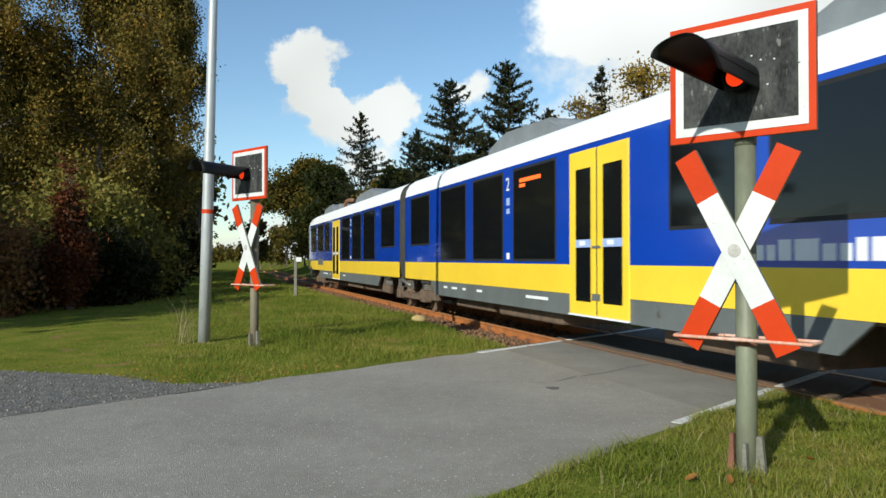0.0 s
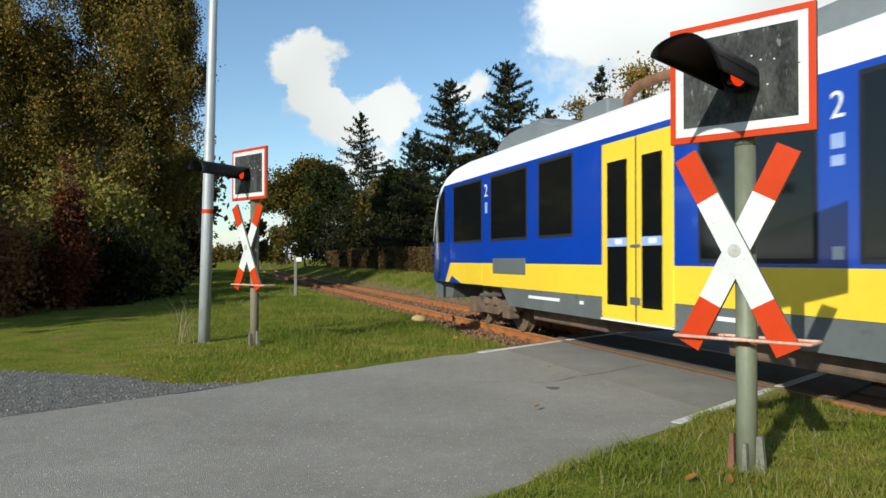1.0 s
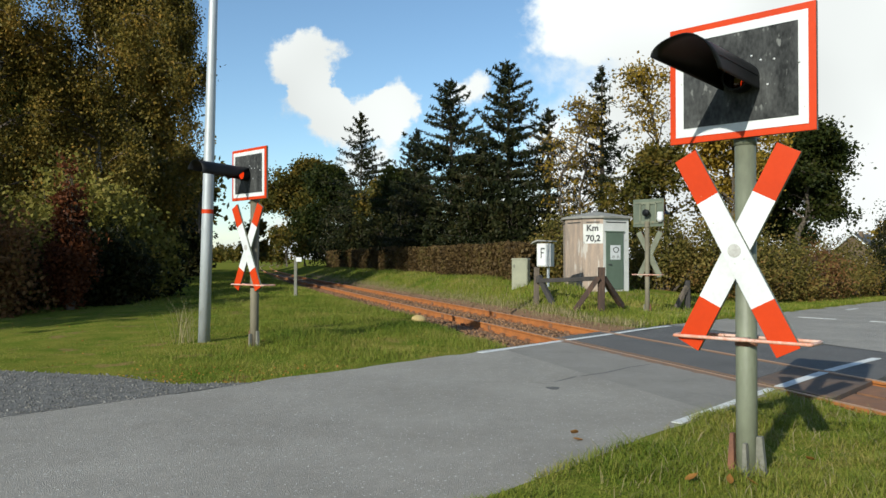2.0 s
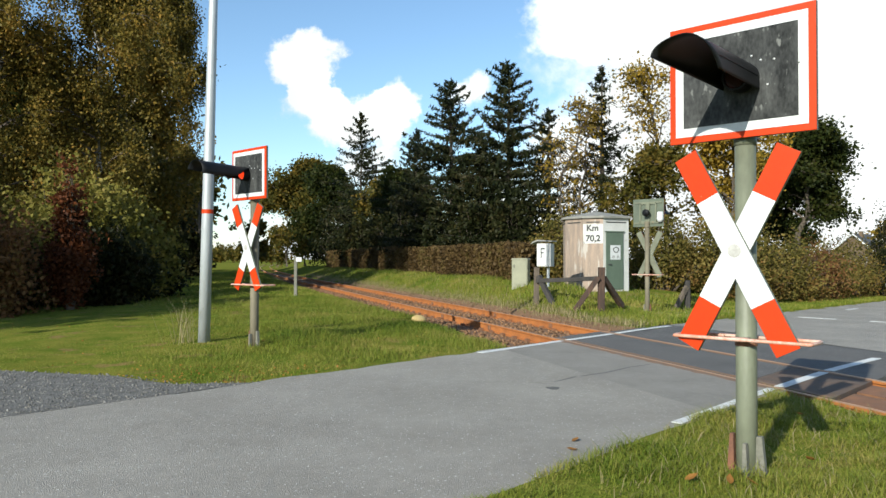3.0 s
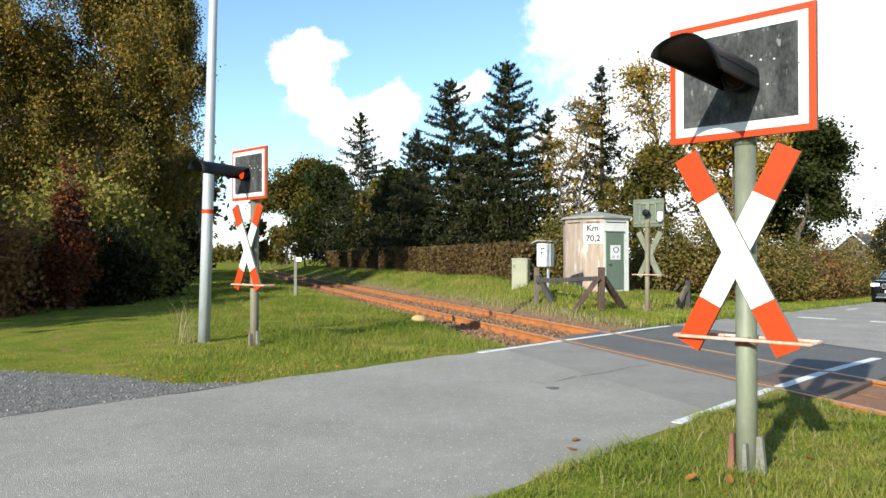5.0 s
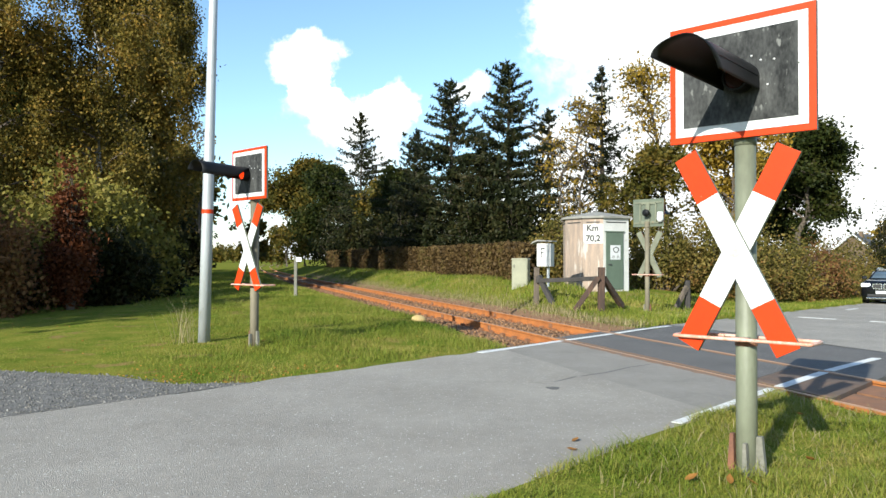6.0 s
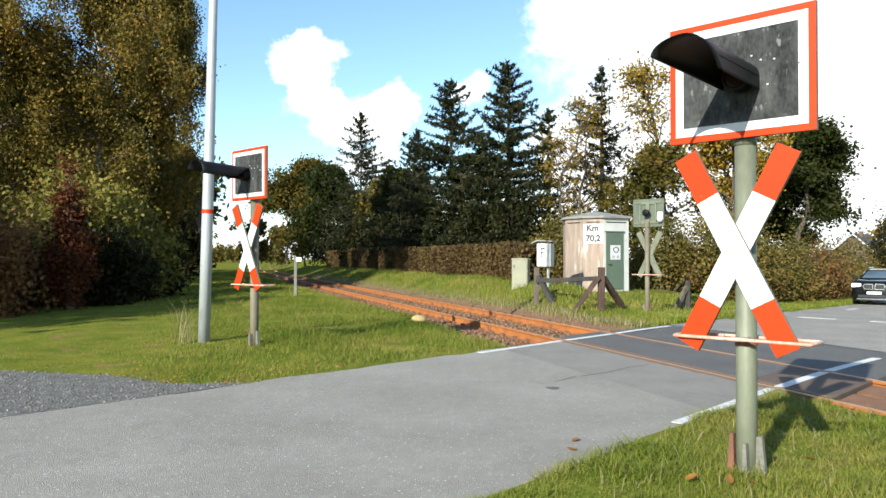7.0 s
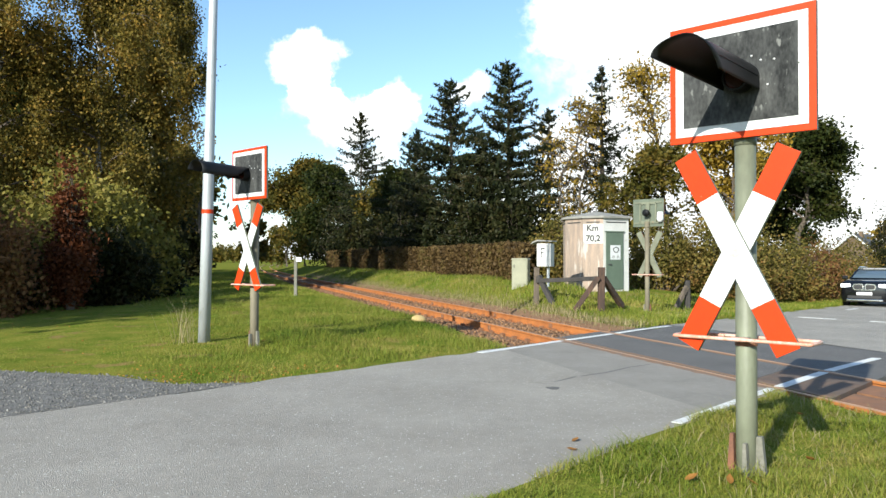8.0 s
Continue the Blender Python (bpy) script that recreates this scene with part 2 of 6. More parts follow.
def ground_z(x, y):
    x, y = np.asarray(x, float), np.asarray(y, float)
    s, o = track_coords(x, y)
    r, n = road_coords(x, y)
    d = np.hypot(x, y)
    fade = sstep(160, 90, d)
    z = -0.02 + 0.03 * np.sin(x * 0.9 + 1.3) * np.cos(y * 0.7) * fade + 0.015 * np.sin(2.7 * x + 0.6 * y) * fade
    off = sstep(0.5, 3.5, np.maximum(n - 7.7, 2.9 - n))              # away from the road
    bank = sstep(2.0, 3.9, o) * sstep(9.3, 13.2, n) * fade
    z = z + bank * (0.55 + 0.10 * np.sin(s * 0.8) * sstep(2.4, 4, o) - 0.30 * sstep(4.4, 5.7, o) * sstep(29.5, 27.0, s))
    z = z + 0.10 * off * sstep(-1.9, -3.4, o) * sstep(-9, -5, o) * sstep(7.6, 9.5, n)
    z = z - 0.10 * sstep(-8, -12, o) * sstep(7.6, 9.0, n)
    z = z + road_z(r) * sstep(13.5, 10.0, n) * sstep(2.0, 4.0, o)
    bed = sstep(2.1, 1.6, np.abs(o)) * (s > -200) * np.where((o < 0) & (n < 3.2), sstep(-.80, -.70, o), 1.0)
    z = z * (1 - bed) - 0.19 * bed
    edge = sstep(2.0, 2.5, n) * sstep(3.12, 2.86, n) * sstep(-.9, -1.3, o)
    z = z * (1 - edge) + (road_z(r) + 0.018) * edge
    road = sstep(7.52, 7.3, n) * np.where(o < -1.0, sstep(3.02, 3.16, n) * .12 + sstep(3.2, 3.4, n) * .88, sstep(3.04, 3.25, n))
    z = z * (1 - road) + (road_z(r) - 0.30) * road
    return z


def gz(x, y):
    return float(ground_z(x, y))


def axis(fine_lo, fine_hi, step, far):
    out, k = [], step
    a, v = list(np.arange(fine_lo, fine_hi + step, step)), fine_hi + step
    while v < far:
        k *= 1.16
        v += k
        a.append(v)
    k, v = step, fine_lo
    while v > -far:
        k *= 1.16
        v -= k
        out.append(v)
    return np.array(out[::-1] + a)


def build_ground():
    xs, ys = axis(-16, 14, 0.21, 2500), axis(3, 34, 0.21, 2500)
    X, Y = np.meshgrid(xs, ys)
    Z = ground_z(X, Y)
    nx, ny = len(xs), len(ys)
    i = np.arange(nx * ny).reshape(ny, nx)
    q = np.stack([i[:-1, :-1], i[:-1, 1:], i[1:, 1:], i[1:, :-1]], -1).reshape(-1)
    me = quick_mesh("ground", np.stack([X, Y, Z], -1).reshape(-1, 3), q, 4, [SOIL])
    me.polygons.foreach_set("use_smooth", [True] * len(me.polygons))
    return tagged(new("ground", me), "grassy soil verge and lawn with bare patches", "ground", kind="structure")


def sheet(name, edge, mat, label, category, z=0.0, thick=0.25, kind="structure"):
    """A slab over an outline of plan points, in order."""
    bm = bmesh.new()
    top = [bm.verts.new((p[0], p[1], z + (p[2] if len(p) > 2 else 0))) for p in edge]
    bm.faces.new(top)
    r = bmesh.ops.extrude_face_region(bm, geom=list(bm.faces))
    bmesh.ops.translate(bm, vec=(0, 0, -thick), verts=[g for g in r["geom"] if isinstance(g, bmesh.types.BMVert)])
    bmesh.ops.recalc_face_normals(bm, faces=list(bm.faces))
    return tagged(part(name, bm, mat), label, category, kind=kind)


def ragged(r0, r1, n, amp, seed):
    rnd = random.Random(seed)
    k = max(2, int(abs(r1 - r0) / 0.25))
    return [on_road(r0 + (r1 - r0) * i / k, n + (rnd.uniform(-amp, amp) if 0 < i < k else 0)) for i in range(k + 1)]


def build_road():
    N0, N1 = 2.93, 7.64
    near = ragged(-30, r_at(-2.3, N0), N0, 0.05, 1) + ragged(r_at(-2.3, N1), -30, N1, 0.06, 2)
    sheet("road", near, ASPHALT, "worn grey asphalt road leading to the level crossing", "road")
    sheet("road", [on_road(r_at(-2.3, N0), N0), on_road(r_at(-.79, N0), N0), on_road(r_at(-.79, N1), N1), on_road(r_at(-2.3, N1), N1)],
          ASPHALT_PATCH, "patched asphalt strip beside the near rail", "road")
    sheet("crossing_deck", [on_road(r_at(-.69, 3.5), 3.5), on_road(r_at(.69, 3.5), 3.5), on_road(r_at(.69, 8.0), 8.0), on_road(r_at(-.69, 8.0), 8.0)],
          ASPHALT_DARK, "dark asphalt deck between the rails", "road", z=-0.004)
    sheet("road", [on_road(r_at(.79, 2.4), 2.4), on_road(r_at(3.2, 2.4), 2.4), on_road(r_at(3.2, N1 + .2), N1 + .2), on_road(r_at(.79, N1 + .2), N1 + .2)],
          ASPHALT_DARK, "dark newer asphalt strip beyond the rails", "road")
    # beyond the railway the road falls: a strip of quads
    rs = list(np.arange(r_at(3.2, 5.0), 56, 0.5)) + [70, 90]
    vs, fs = [], []
    for r in rs:
        for n in (-0.5, 2.4, 5, N1 + .1):
            a = r + (r_at(3.2, n) - rs[0]) * float(sstep(22, rs[0], r))
            vs.append(on_road(a, n + (random.uniform(-.05, .05) if n > 7 else 0)))
    for k in range(len(rs) - 1):
        for j in range(3):
            fs.append((k * 4 + j, (k + 1) * 4 + j, (k + 1) * 4 + j + 1, k * 4 + j + 1))
    far = mesh_object("road", vs + [v - Vector((0, 0, .25)) for v in vs], fs + [tuple(i + len(vs) for i in f[::-1]) for f in fs], ASPHALT)
    tagged(far, "worn grey asphalt road falling away beyond the railway", "road", kind="structure")
    sheet("deck_panel", [on_road(r_at(-.69, 2.42), 2.42), on_road(r_at(.69, 2.42), 2.42), on_road(r_at(.69, 3.49), 3.49), on_road(r_at(-.69, 3.49), 3.49)],
          DECK_BROWN, "brown rust-dusted panel at the deck's end", "road", z=-0.004)
    # rust dust beside the rails
    for o0, o1, n0, n1 in ((-.92, -.80, 2.95, 7.6), (-.685, -.60, 2.45, 7.9), (.62, .685, 2.45, 7.9)):
        k = 40
        lo = [on_road(r_at(o0 + random.uniform(-.03, .03), n0 + (n1 - n0) * i / k), n0 + (n1 - n0) * i / k) for i in range(k + 1)]
        hi = [on_road(r_at(o1, n0 + (n1 - n0) * i / k), n0 + (n1 - n0) * i / k) for i in range(k, -1, -1)]
        sheet("rust_stain", lo + hi if o0 < -.7 else [on_road(r_at(o0, n0), n0)] + [on_road(r_at(o1, n0), n0), on_road(r_at(o1, n1), n1), on_road(r_at(o0, n1), n1)], RUST_DUST,
              "rust-stained asphalt along the rail", "stain", z=0.0015, thick=0.004)
    # tarred seams between the patches of asphalt
    for pts in (((1.71, 9.23), (2.1, 9.55), (2.45, 9.95), (2.84, 10.27)), ((1.0, 8.72), (1.3, 8.80), (1.62, 9.18))):
        rnd = random.Random(len(pts))
        e = [(x + rnd.uniform(-.01, .01), y) for x, y in pts] + [(x + .010 + rnd.uniform(-.004, .006), y - .008) for x, y in reversed(pts)]
        sheet("asphalt_seam", e, ASPHALT_DARK, "dark tarred seam in the asphalt", "seam", z=0.003, thick=0.006)
    # painted lines
    def stripe(r0, r1, n0, n1, w=0.12, across=False):
        if across:
            e = [on_road(r0, n0), on_road(r0 + w, n0), on_road(r1 + w, n1), on_road(r1, n1)]
        else:
            k = max(1, int((r1 - r0) / 0.4))
            lo = [on_road(r0 + (r1 - r0) * i / k, n0 + (n1 - n0) * i / k) for i in range(k + 1)]
            hi = [on_road(r0 + (r1 - r0) * i / k, n0 + (n1 - n0) * i / k + w) for i in range(k, -1, -1)]
            e = lo + hi
        sheet("road_marking", e, ROAD_PAINT, "white painted line on the asphalt", "road marking", z=0.005, thick=0.006)
    stripe(8.75, r_at(-.82, 7.5) - .02, 7.46, 7.50)
    stripe(r_at(-.66, 7.5), r_at(.66, 7.5), 7.50, 7.50)
    stripe(r_at(.84, 7.5), r_at(3.0, 7.5), 7.50, 7.56)
    stripe(6.2, r_at(-.82, 3.0), 3.0, 3.03, 0.10)
    stripe(r_at(-.66, 3.0), r_at(.66, 3.0), 3.0, 2.98)
    stripe(r_at(.84, 3.0), r_at(2.4, 3.0), 2.98, 2.85)
    stripe(21.9, 21.75, 6.65, 5.65, 0.15, True)
    stripe(21.6, 21.45, 4.80, 3.8, 0.15, True)
    stripe(21.3, 21.2, 2.9, 1.9, 0.15, True)
    stripe(28.6, 30.2, 6.7, 6.7, 0.12)
    # gravel mouth of the drive beside the road
    g = [on_road(r, n) for r, n in ((-6, 7.62), (4.8, 7.62), (4.1, 8.2), (3.9, 9.3), (3.05, 10.85), (2.0, 12.8), (0, 16), (-6, 16))]
    sheet("gravel_drive", g, GRAVEL, "loose grey gravel at the mouth of a drive", "gravel", z=0.004)


def build_track():
    # rails with foot, web and head
    prof = [(-.065, -.172), (.065, -.172), (.065, -.160), (.012, -.148), (.012, -.045), (.035, -.036), (.035, -.006), (.028, 0.0), (-.028, 0.0),
            (-.035, -.006), (-.035, -.036), (-.012, -.045), (-.012, -.148), (-.065, -.160)]
    st = list(np.arange(-210, 45, 15.0)) + list(np.arange(45, 320, 8.0))
    for o in (-.753, .753):
        vs, fs, mi = [], [], []
        n = len(prof)
        for k, s in enumerate(st):
            vs += [on_track(s, o + a, z) for a, z in prof]
        for k in range(len(st) - 1):
            for i in range(n):
                fs.append((k * n + i, k * n + (i + 1) % n, (k + 1) * n + (i + 1) % n, (k + 1) * n + i))
                mi.append(1 if i in (6, 7, 8) else 0)
        ob = mesh_object("rail", vs, fs, RUST)
        ob.data.materials.append(RAIL_TOP)
        ob.data.polygons.foreach_set("material_index", mi)
        tagged(ob, "rust-coloured steel rail with a worn head", "rail", "rails of the track", kind="structure")
    # bed of fine rust-stained ballast under the stones
    rnd = random.Random(15)
    across = (-2.35, -1.95, -1.6, -.8, 0.0, .8, 1.6, 1.95, 2.25)
    vs, fs = [], []
    for k in range(150):
        for j, o in enumerate(across):
            p0 = on_road(r_at(o, 7.9), 7.9)
            s0 = float(track_coords(p0.x, p0.y)[0])
            p = on_track(s0 + 260 * (k / 149) ** 1.7, o + (rnd.uniform(-.16, .16) if j in (0, len(across) - 1) else 0))
            vs.append((p.x, p.y, gz(p.x, p.y) + (.012 if 0 < j < len(across) - 1 else -.02)))
    w = len(across)
    for k in range(149):
        for j in range(w - 1):
            fs.append((k * w + j, k * w + j + 1, (k + 1) * w + j + 1, (k + 1) * w + j))
    bed = mesh_object("track_bed", vs, fs, BALLAST, smooth=True)
    tagged(bed, "rust-stained bed of fine ballast under the track", "track bed", kind="structure")
    # sleepers
    me = None
    rnd = random.Random(5)
    for k in range(240):
        s = -14 + 0.63 * k
        if 6.2 < s < 12.6 and k > 0 and abs(s - 9.4) < 2.4:
            continue
        if me is None:
            bm = bmesh.new()
            prism(bm, [(-1.25, -.30), (1.25, -.30), (1.22, -.19), (1.18, -.175), (-1.18, -.175), (-1.22, -.19)], -.12, .12)
            for c in (-.853, -.653, .653, .853):          # rail clips
                box(bm, c - .035, c + .035, -.055, .055, -.18, -.118)
            ob = part("sleeper", bm, SLEEPER)
            me = ob.data
        else:
            ob = new("sleeper", me)
        a = on_track(s, 0, rnd.uniform(-.008, .004))
        b = on_track(s + .5, 0)
        ob.matrix_world = Matrix.Translation(a) @ Matrix.Rotation(math.atan2(b.y - a.y, b.x - a.x) - math.pi / 2, 4, "Z")
        tagged(ob, "rust-stained sleeper lying in the ballast", "sleeper", "sleepers of the track")


build_ground()
build_road()
build_track()
# ---- plants ----
BARK = material("grey_brown_bark", (0.10, 0.08, 0.06), (0.05, 0.04, 0.03), 5, 0.9, bump=0.8, bump_scale=25, stretch=(1, 1, 0.25))
BIRCH_BARK = material("birch_bark", (0.55, 0.53, 0.5), (0.3, 0.28, 0.25), 3, 0.8, bump=0.4, bump_scale=20, spots=((0.04, 0.035, 0.03), 4, 0.56), stretch=(1, 1, 2.5))
TWIG = material("bare_twigs", (0.11, 0.085, 0.065), (0.07, 0.055, 0.045), 5, 0.9)
BIRCH_LEAF = leaf_material("birch_leaf", [(0.038, 0.039, 0.010), (0.104, 0.085, 0.018), (0.18, 0.13, 0.026), (0.29, 0.168, 0.033)], 0.35)
OLIVE_LEAF = leaf_material("willow_leaf", [(0.060, 0.062, 0.013), (0.140, 0.130, 0.026), (0.215, 0.19, 0.043), (0.25, 0.185, 0.047)])
RED_LEAF = leaf_material("red_shrub_leaf", [(0.050, 0.018, 0.008), (0.105, 0.034, 0.013), (0.16, 0.056, 0.021)])
RUSSET_LEAF = leaf_material("russet_shrub_leaf", [(0.072, 0.040, 0.017), (0.145, 0.068, 0.028), (0.21, 0.105, 0.042), (0.14, 0.10, 0.028)])
# near-black leaf colour: dark green deepened with the shade under trees
DARK_SHADE_LEAF = leaf_material("dark_shrub_leaf_with_shade", [(0.010, 0.014, 0.005), (0.022, 0.026, 0.008), (0.045, 0.038, 0.012)])
GREEN_LEAF = leaf_material("oak_leaf", [(0.013, 0.020, 0.005), (0.026, 0.036, 0.008), (0.055, 0.054, 0.012)])
YELLOW_LEAF = leaf_material("yellow_autumn_leaf", [(0.10, 0.08, 0.016), (0.22, 0.145, 0.022), (0.33, 0.21, 0.03), (0.08, 0.085, 0.018)])
WOOD_LEAF = leaf_material("mixed_wood_leaf", [(0.024, 0.030, 0.007), (0.062, 0.060, 0.012), (0.12, 0.093, 0.018), (0.19, 0.118, 0.022)])
BUSH_LEAF = leaf_material("olive_bush_leaf", [(0.055, 0.055, 0.013), (0.12, 0.105, 0.026), (0.20, 0.15, 0.042), (0.19, 0.10, 0.032)])
HEDGE_LEAF = leaf_material("brown_hedge_leaf", [(0.042, 0.029, 0.013), (0.086, 0.054, 0.024), (0.13, 0.086, 0.035), (0.085, 0.074, 0.021)])
NEEDLE = leaf_material("spruce_needle", [(0.005, 0.008, 0.0025), (0.011, 0.016, 0.005), (0.024, 0.027, 0.009), (0.042, 0.034, 0.013)], 0.1)
BLADE = leaf_material("grass_blade", [(0.082, 0.132, 0.015), (0.15, 0.195, 0.026), (0.235, 0.245, 0.042), (0.34, 0.27, 0.09)])
DRY_BLADE = leaf_material("dry_grass_blade", [(0.176, 0.154, 0.066), (0.286, 0.231, 0.121), (0.374, 0.308, 0.176), (0.110, 0.132, 0.033)])


def leaves(points, size, rng, mat, name="crown", flat=0.0, long=1.5, hang=0.0):
    """Small rhombic leaves at points, randomly turned. hang: 0 any way, 1 pointing down."""
    P = np.asarray(points)
    n = len(P)
    a = rng.normal(size=(n, 3))
    a[:, 2] = a[:, 2] * (1 - flat) - hang * 2.0
    a /= np.linalg.norm(a, axis=1, keepdims=True) + 1e-9
    b = np.cross(a, rng.normal(size=(n, 3)))
    b /= np.linalg.norm(b, axis=1, keepdims=True) + 1e-9
    k = size * rng.uniform(0.6, 1.35, (n, 1))
    a, b = a * k * long * 0.5, b * k * 0.5
    V = np.stack([P - a, P + b, P + a, P - b], 1).reshape(-1, 3)
    me = quick_mesh(name, V, np.arange(4 * n), 4, [mat])
    return me


def limb(bm, p, q, r0, r1, rng, seg=5, sag=0.0, wob=0.12, k=5):
    p, q = np.array(p), np.array(q)
    L = np.linalg.norm(q - p)
    pts, rad = [], []
    for i in range(k):
        t = i / (k - 1)
        c = p + (q - p) * t + rng.normal(size=3) * wob * L * 0.25 * math.sin(math.pi * t)
        c[2] += -sag * L * t * t + 0.12 * L * math.sin(math.pi * t) * (sag == 0)
        pts.append(c)
        rad.append(r0 + (r1 - r0) * t)
    tube(bm, pts, rad, seg, cap=False)
    return np.array(pts)


def broadleaf(x, y, height, radius, base, n, size, mat, bark, seed, label, category="tree", name="tree", weep=0.0, limbs=26, gaps=0.5, trunk=0.2, z=None, group="", stems=1):
    """A tree with trunk, limbs and a crown of clumps of leaves; weep lets the outer clumps hang."""
    rng = np.random.default_rng(seed)
    z = gz(x, y) - 0.1 if z is None else z
    t = thing(name, pose(x, y, z), label, category, group)
    bm, bl = bmesh.new(), bmesh.new()
    clumps, w = [], []
    for st in range(stems):
        foot = np.array([rng.normal() * 0.35 * (stems > 1), rng.normal() * 0.35 * (stems > 1), 0])
        top = np.array([rng.normal() * 0.06 * height * (1 + (stems > 1)), rng.normal() * 0.06 * height * (1 + (stems > 1)), height * rng.uniform(0.86, 0.95)])
        sp = limb(bm, foot, top, trunk / math.sqrt(stems), 0.02, rng, 8, wob=0.12, k=9)
        for i in range(limbs // stems):
            f = base + (1 - base) * ((i + rng.random()) / (limbs // stems)) ** 0.9
            o = np.array([np.interp(f, np.linspace(0, 1, len(sp)), sp[:, c]) for c in range(3)])
            prof = math.sin(math.pi * min(1, max(0.02, ((f - base) / (1 - base)) * 0.86 + 0.13))) ** 0.7
            L = radius * prof * rng.uniform(0.65, 1.15)
            az = rng.uniform(0, 2 * math.pi)
            full = rng.uniform(0.3, 1.7) if weep else rng.uniform(0.6, 1.4)      # some limbs bear more leaves
            up = rng.uniform(0.15, 0.75)
            e = o + np.array([math.cos(az) * L, math.sin(az) * L, up * L * (1 - 0.5 * weep)])
            lp = limb(bl, o, e, trunk * 0.28 * (1.1 - f) + 0.02, 0.012, rng, 5)
            for j in range(5):
                f2 = rng.uniform(0.35, 1.0)
                s0 = np.array([np.interp(f2, np.linspace(0, 1, len(lp)), lp[:, c]) for c in range(3)])
                d = rng.normal(size=3)
                d[2] = d[2] * 0.5 - weep * 0.9
                e2 = s0 + d / np.linalg.norm(d) * L * rng.uniform(0.25, 0.5)
                limb(bl, s0, e2, 0.022, 0.006, rng, 4, k=3)
                for _ in range(4):
                    clumps.append(s0 + (e2 - s0) * rng.uniform(0.25, 1.1))
                    w.append(full * rng.uniform(1 - gaps, 1 + gaps))
    part("trunk", bm, bark, t, smooth=True)
    part("branchwork", bl, TWIG, t)
    n, size = (int(n * .98), size * .92) if weep else (int(n * .76), size * 1.12)
    C, w = np.array(clumps), np.array(w)
    pick = rng.choice(len(C), n, p=w / w.sum())
    cs = radius * (0.085 if weep else 0.11) * rng.uniform(0.7, 1.5, (len(C), 1))
    g = rng.normal(size=(n, 3)) * cs[pick]
    g[:, 2] *= 1.0 + 1.3 * weep
    g[:, 2] -= weep * np.abs(rng.normal(size=n)) * radius * 0.14
    P = C[pick] + g
    P[:, 2] = np.maximum(P[:, 2], 0.15)
    cr = new("crown", leaves(P, size, rng, mat, hang=0.5 * weep))
    cr.parent = t
    return t


def conifer(x, y, height, radius, seed, label, n=38, bare=0.06, mat=NEEDLE, thin=1.0, group="spruces behind the hedge", size=0.085):
    """A spruce: close whorls of boughs, drooping below and swept up near the top, fringed with narrow sprays."""
    rng = np.random.default_rng(seed)
    t = thing("spruce_tree", pose(x, y, gz(x, y) - 0.1), label, "tree", group)
    bm = bmesh.new()
    limb(bm, (0, 0, 0), (rng.normal() * .15, rng.normal() * .15, height), 0.2, 0.015, rng, 8, wob=0.015, k=8)
    P = []
    levels = int(height / (0.30 + 0.12 * (1 - thin)))
    side_bias = rng.uniform(0, 2 * math.pi)
    for i in range(levels):
        f = bare + (1 - bare) * (i + rng.random() * 0.8) / levels
        reach = radius * (1 - f) ** 0.72 * rng.uniform(0.72, 1.12) + 0.16
        for b in range(max(4, int((5 + 3 * (1 - f)) * thin))):
            az = rng.uniform(0, 2 * math.pi)
            L = reach * rng.uniform(0.45, 1.3) * (1 + .12 * math.cos(az - side_bias))
            droop = rng.uniform(0.05, 0.38) * (1 - f) - 0.42 * f * f
            o = np.array([0, 0, f * height])
            e = o + np.array([math.cos(az) * L, math.sin(az) * L, -droop * L])
            lp = limb(bm, o, e, 0.03 * (1.15 - f), 0.005, rng, 4, sag=-0.14, wob=0.05, k=4)
            m = int(n * L / max(0.6, radius) * 3.6 * thin) + 7
            u = rng.uniform(0.10, 1.06, m)
            Q = np.stack([np.interp(u, np.linspace(0, 1, len(lp)), lp[:, c]) for c in range(3)], 1)
            side = np.array([-math.sin(az), math.cos(az), 0])
            Q += side * (rng.normal(size=(m, 1)) * 0.20 * L * (1.12 - u[:, None]))
            Q[:, 2] -= np.abs(rng.normal(size=m)) * (0.05 + 0.15 * (1 - f))
            P.append(Q)
    P.append(np.stack([rng.normal(size=40) * .05, rng.normal(size=40) * .05, height * rng.uniform(.95, 1.01, 40)], 1))
    part("trunk", bm, BARK, t, smooth=True)
    cr = new("crown", leaves(np.concatenate(P), size, rng, mat, long=4.2, hang=0.25))
    cr.parent = t
    return t


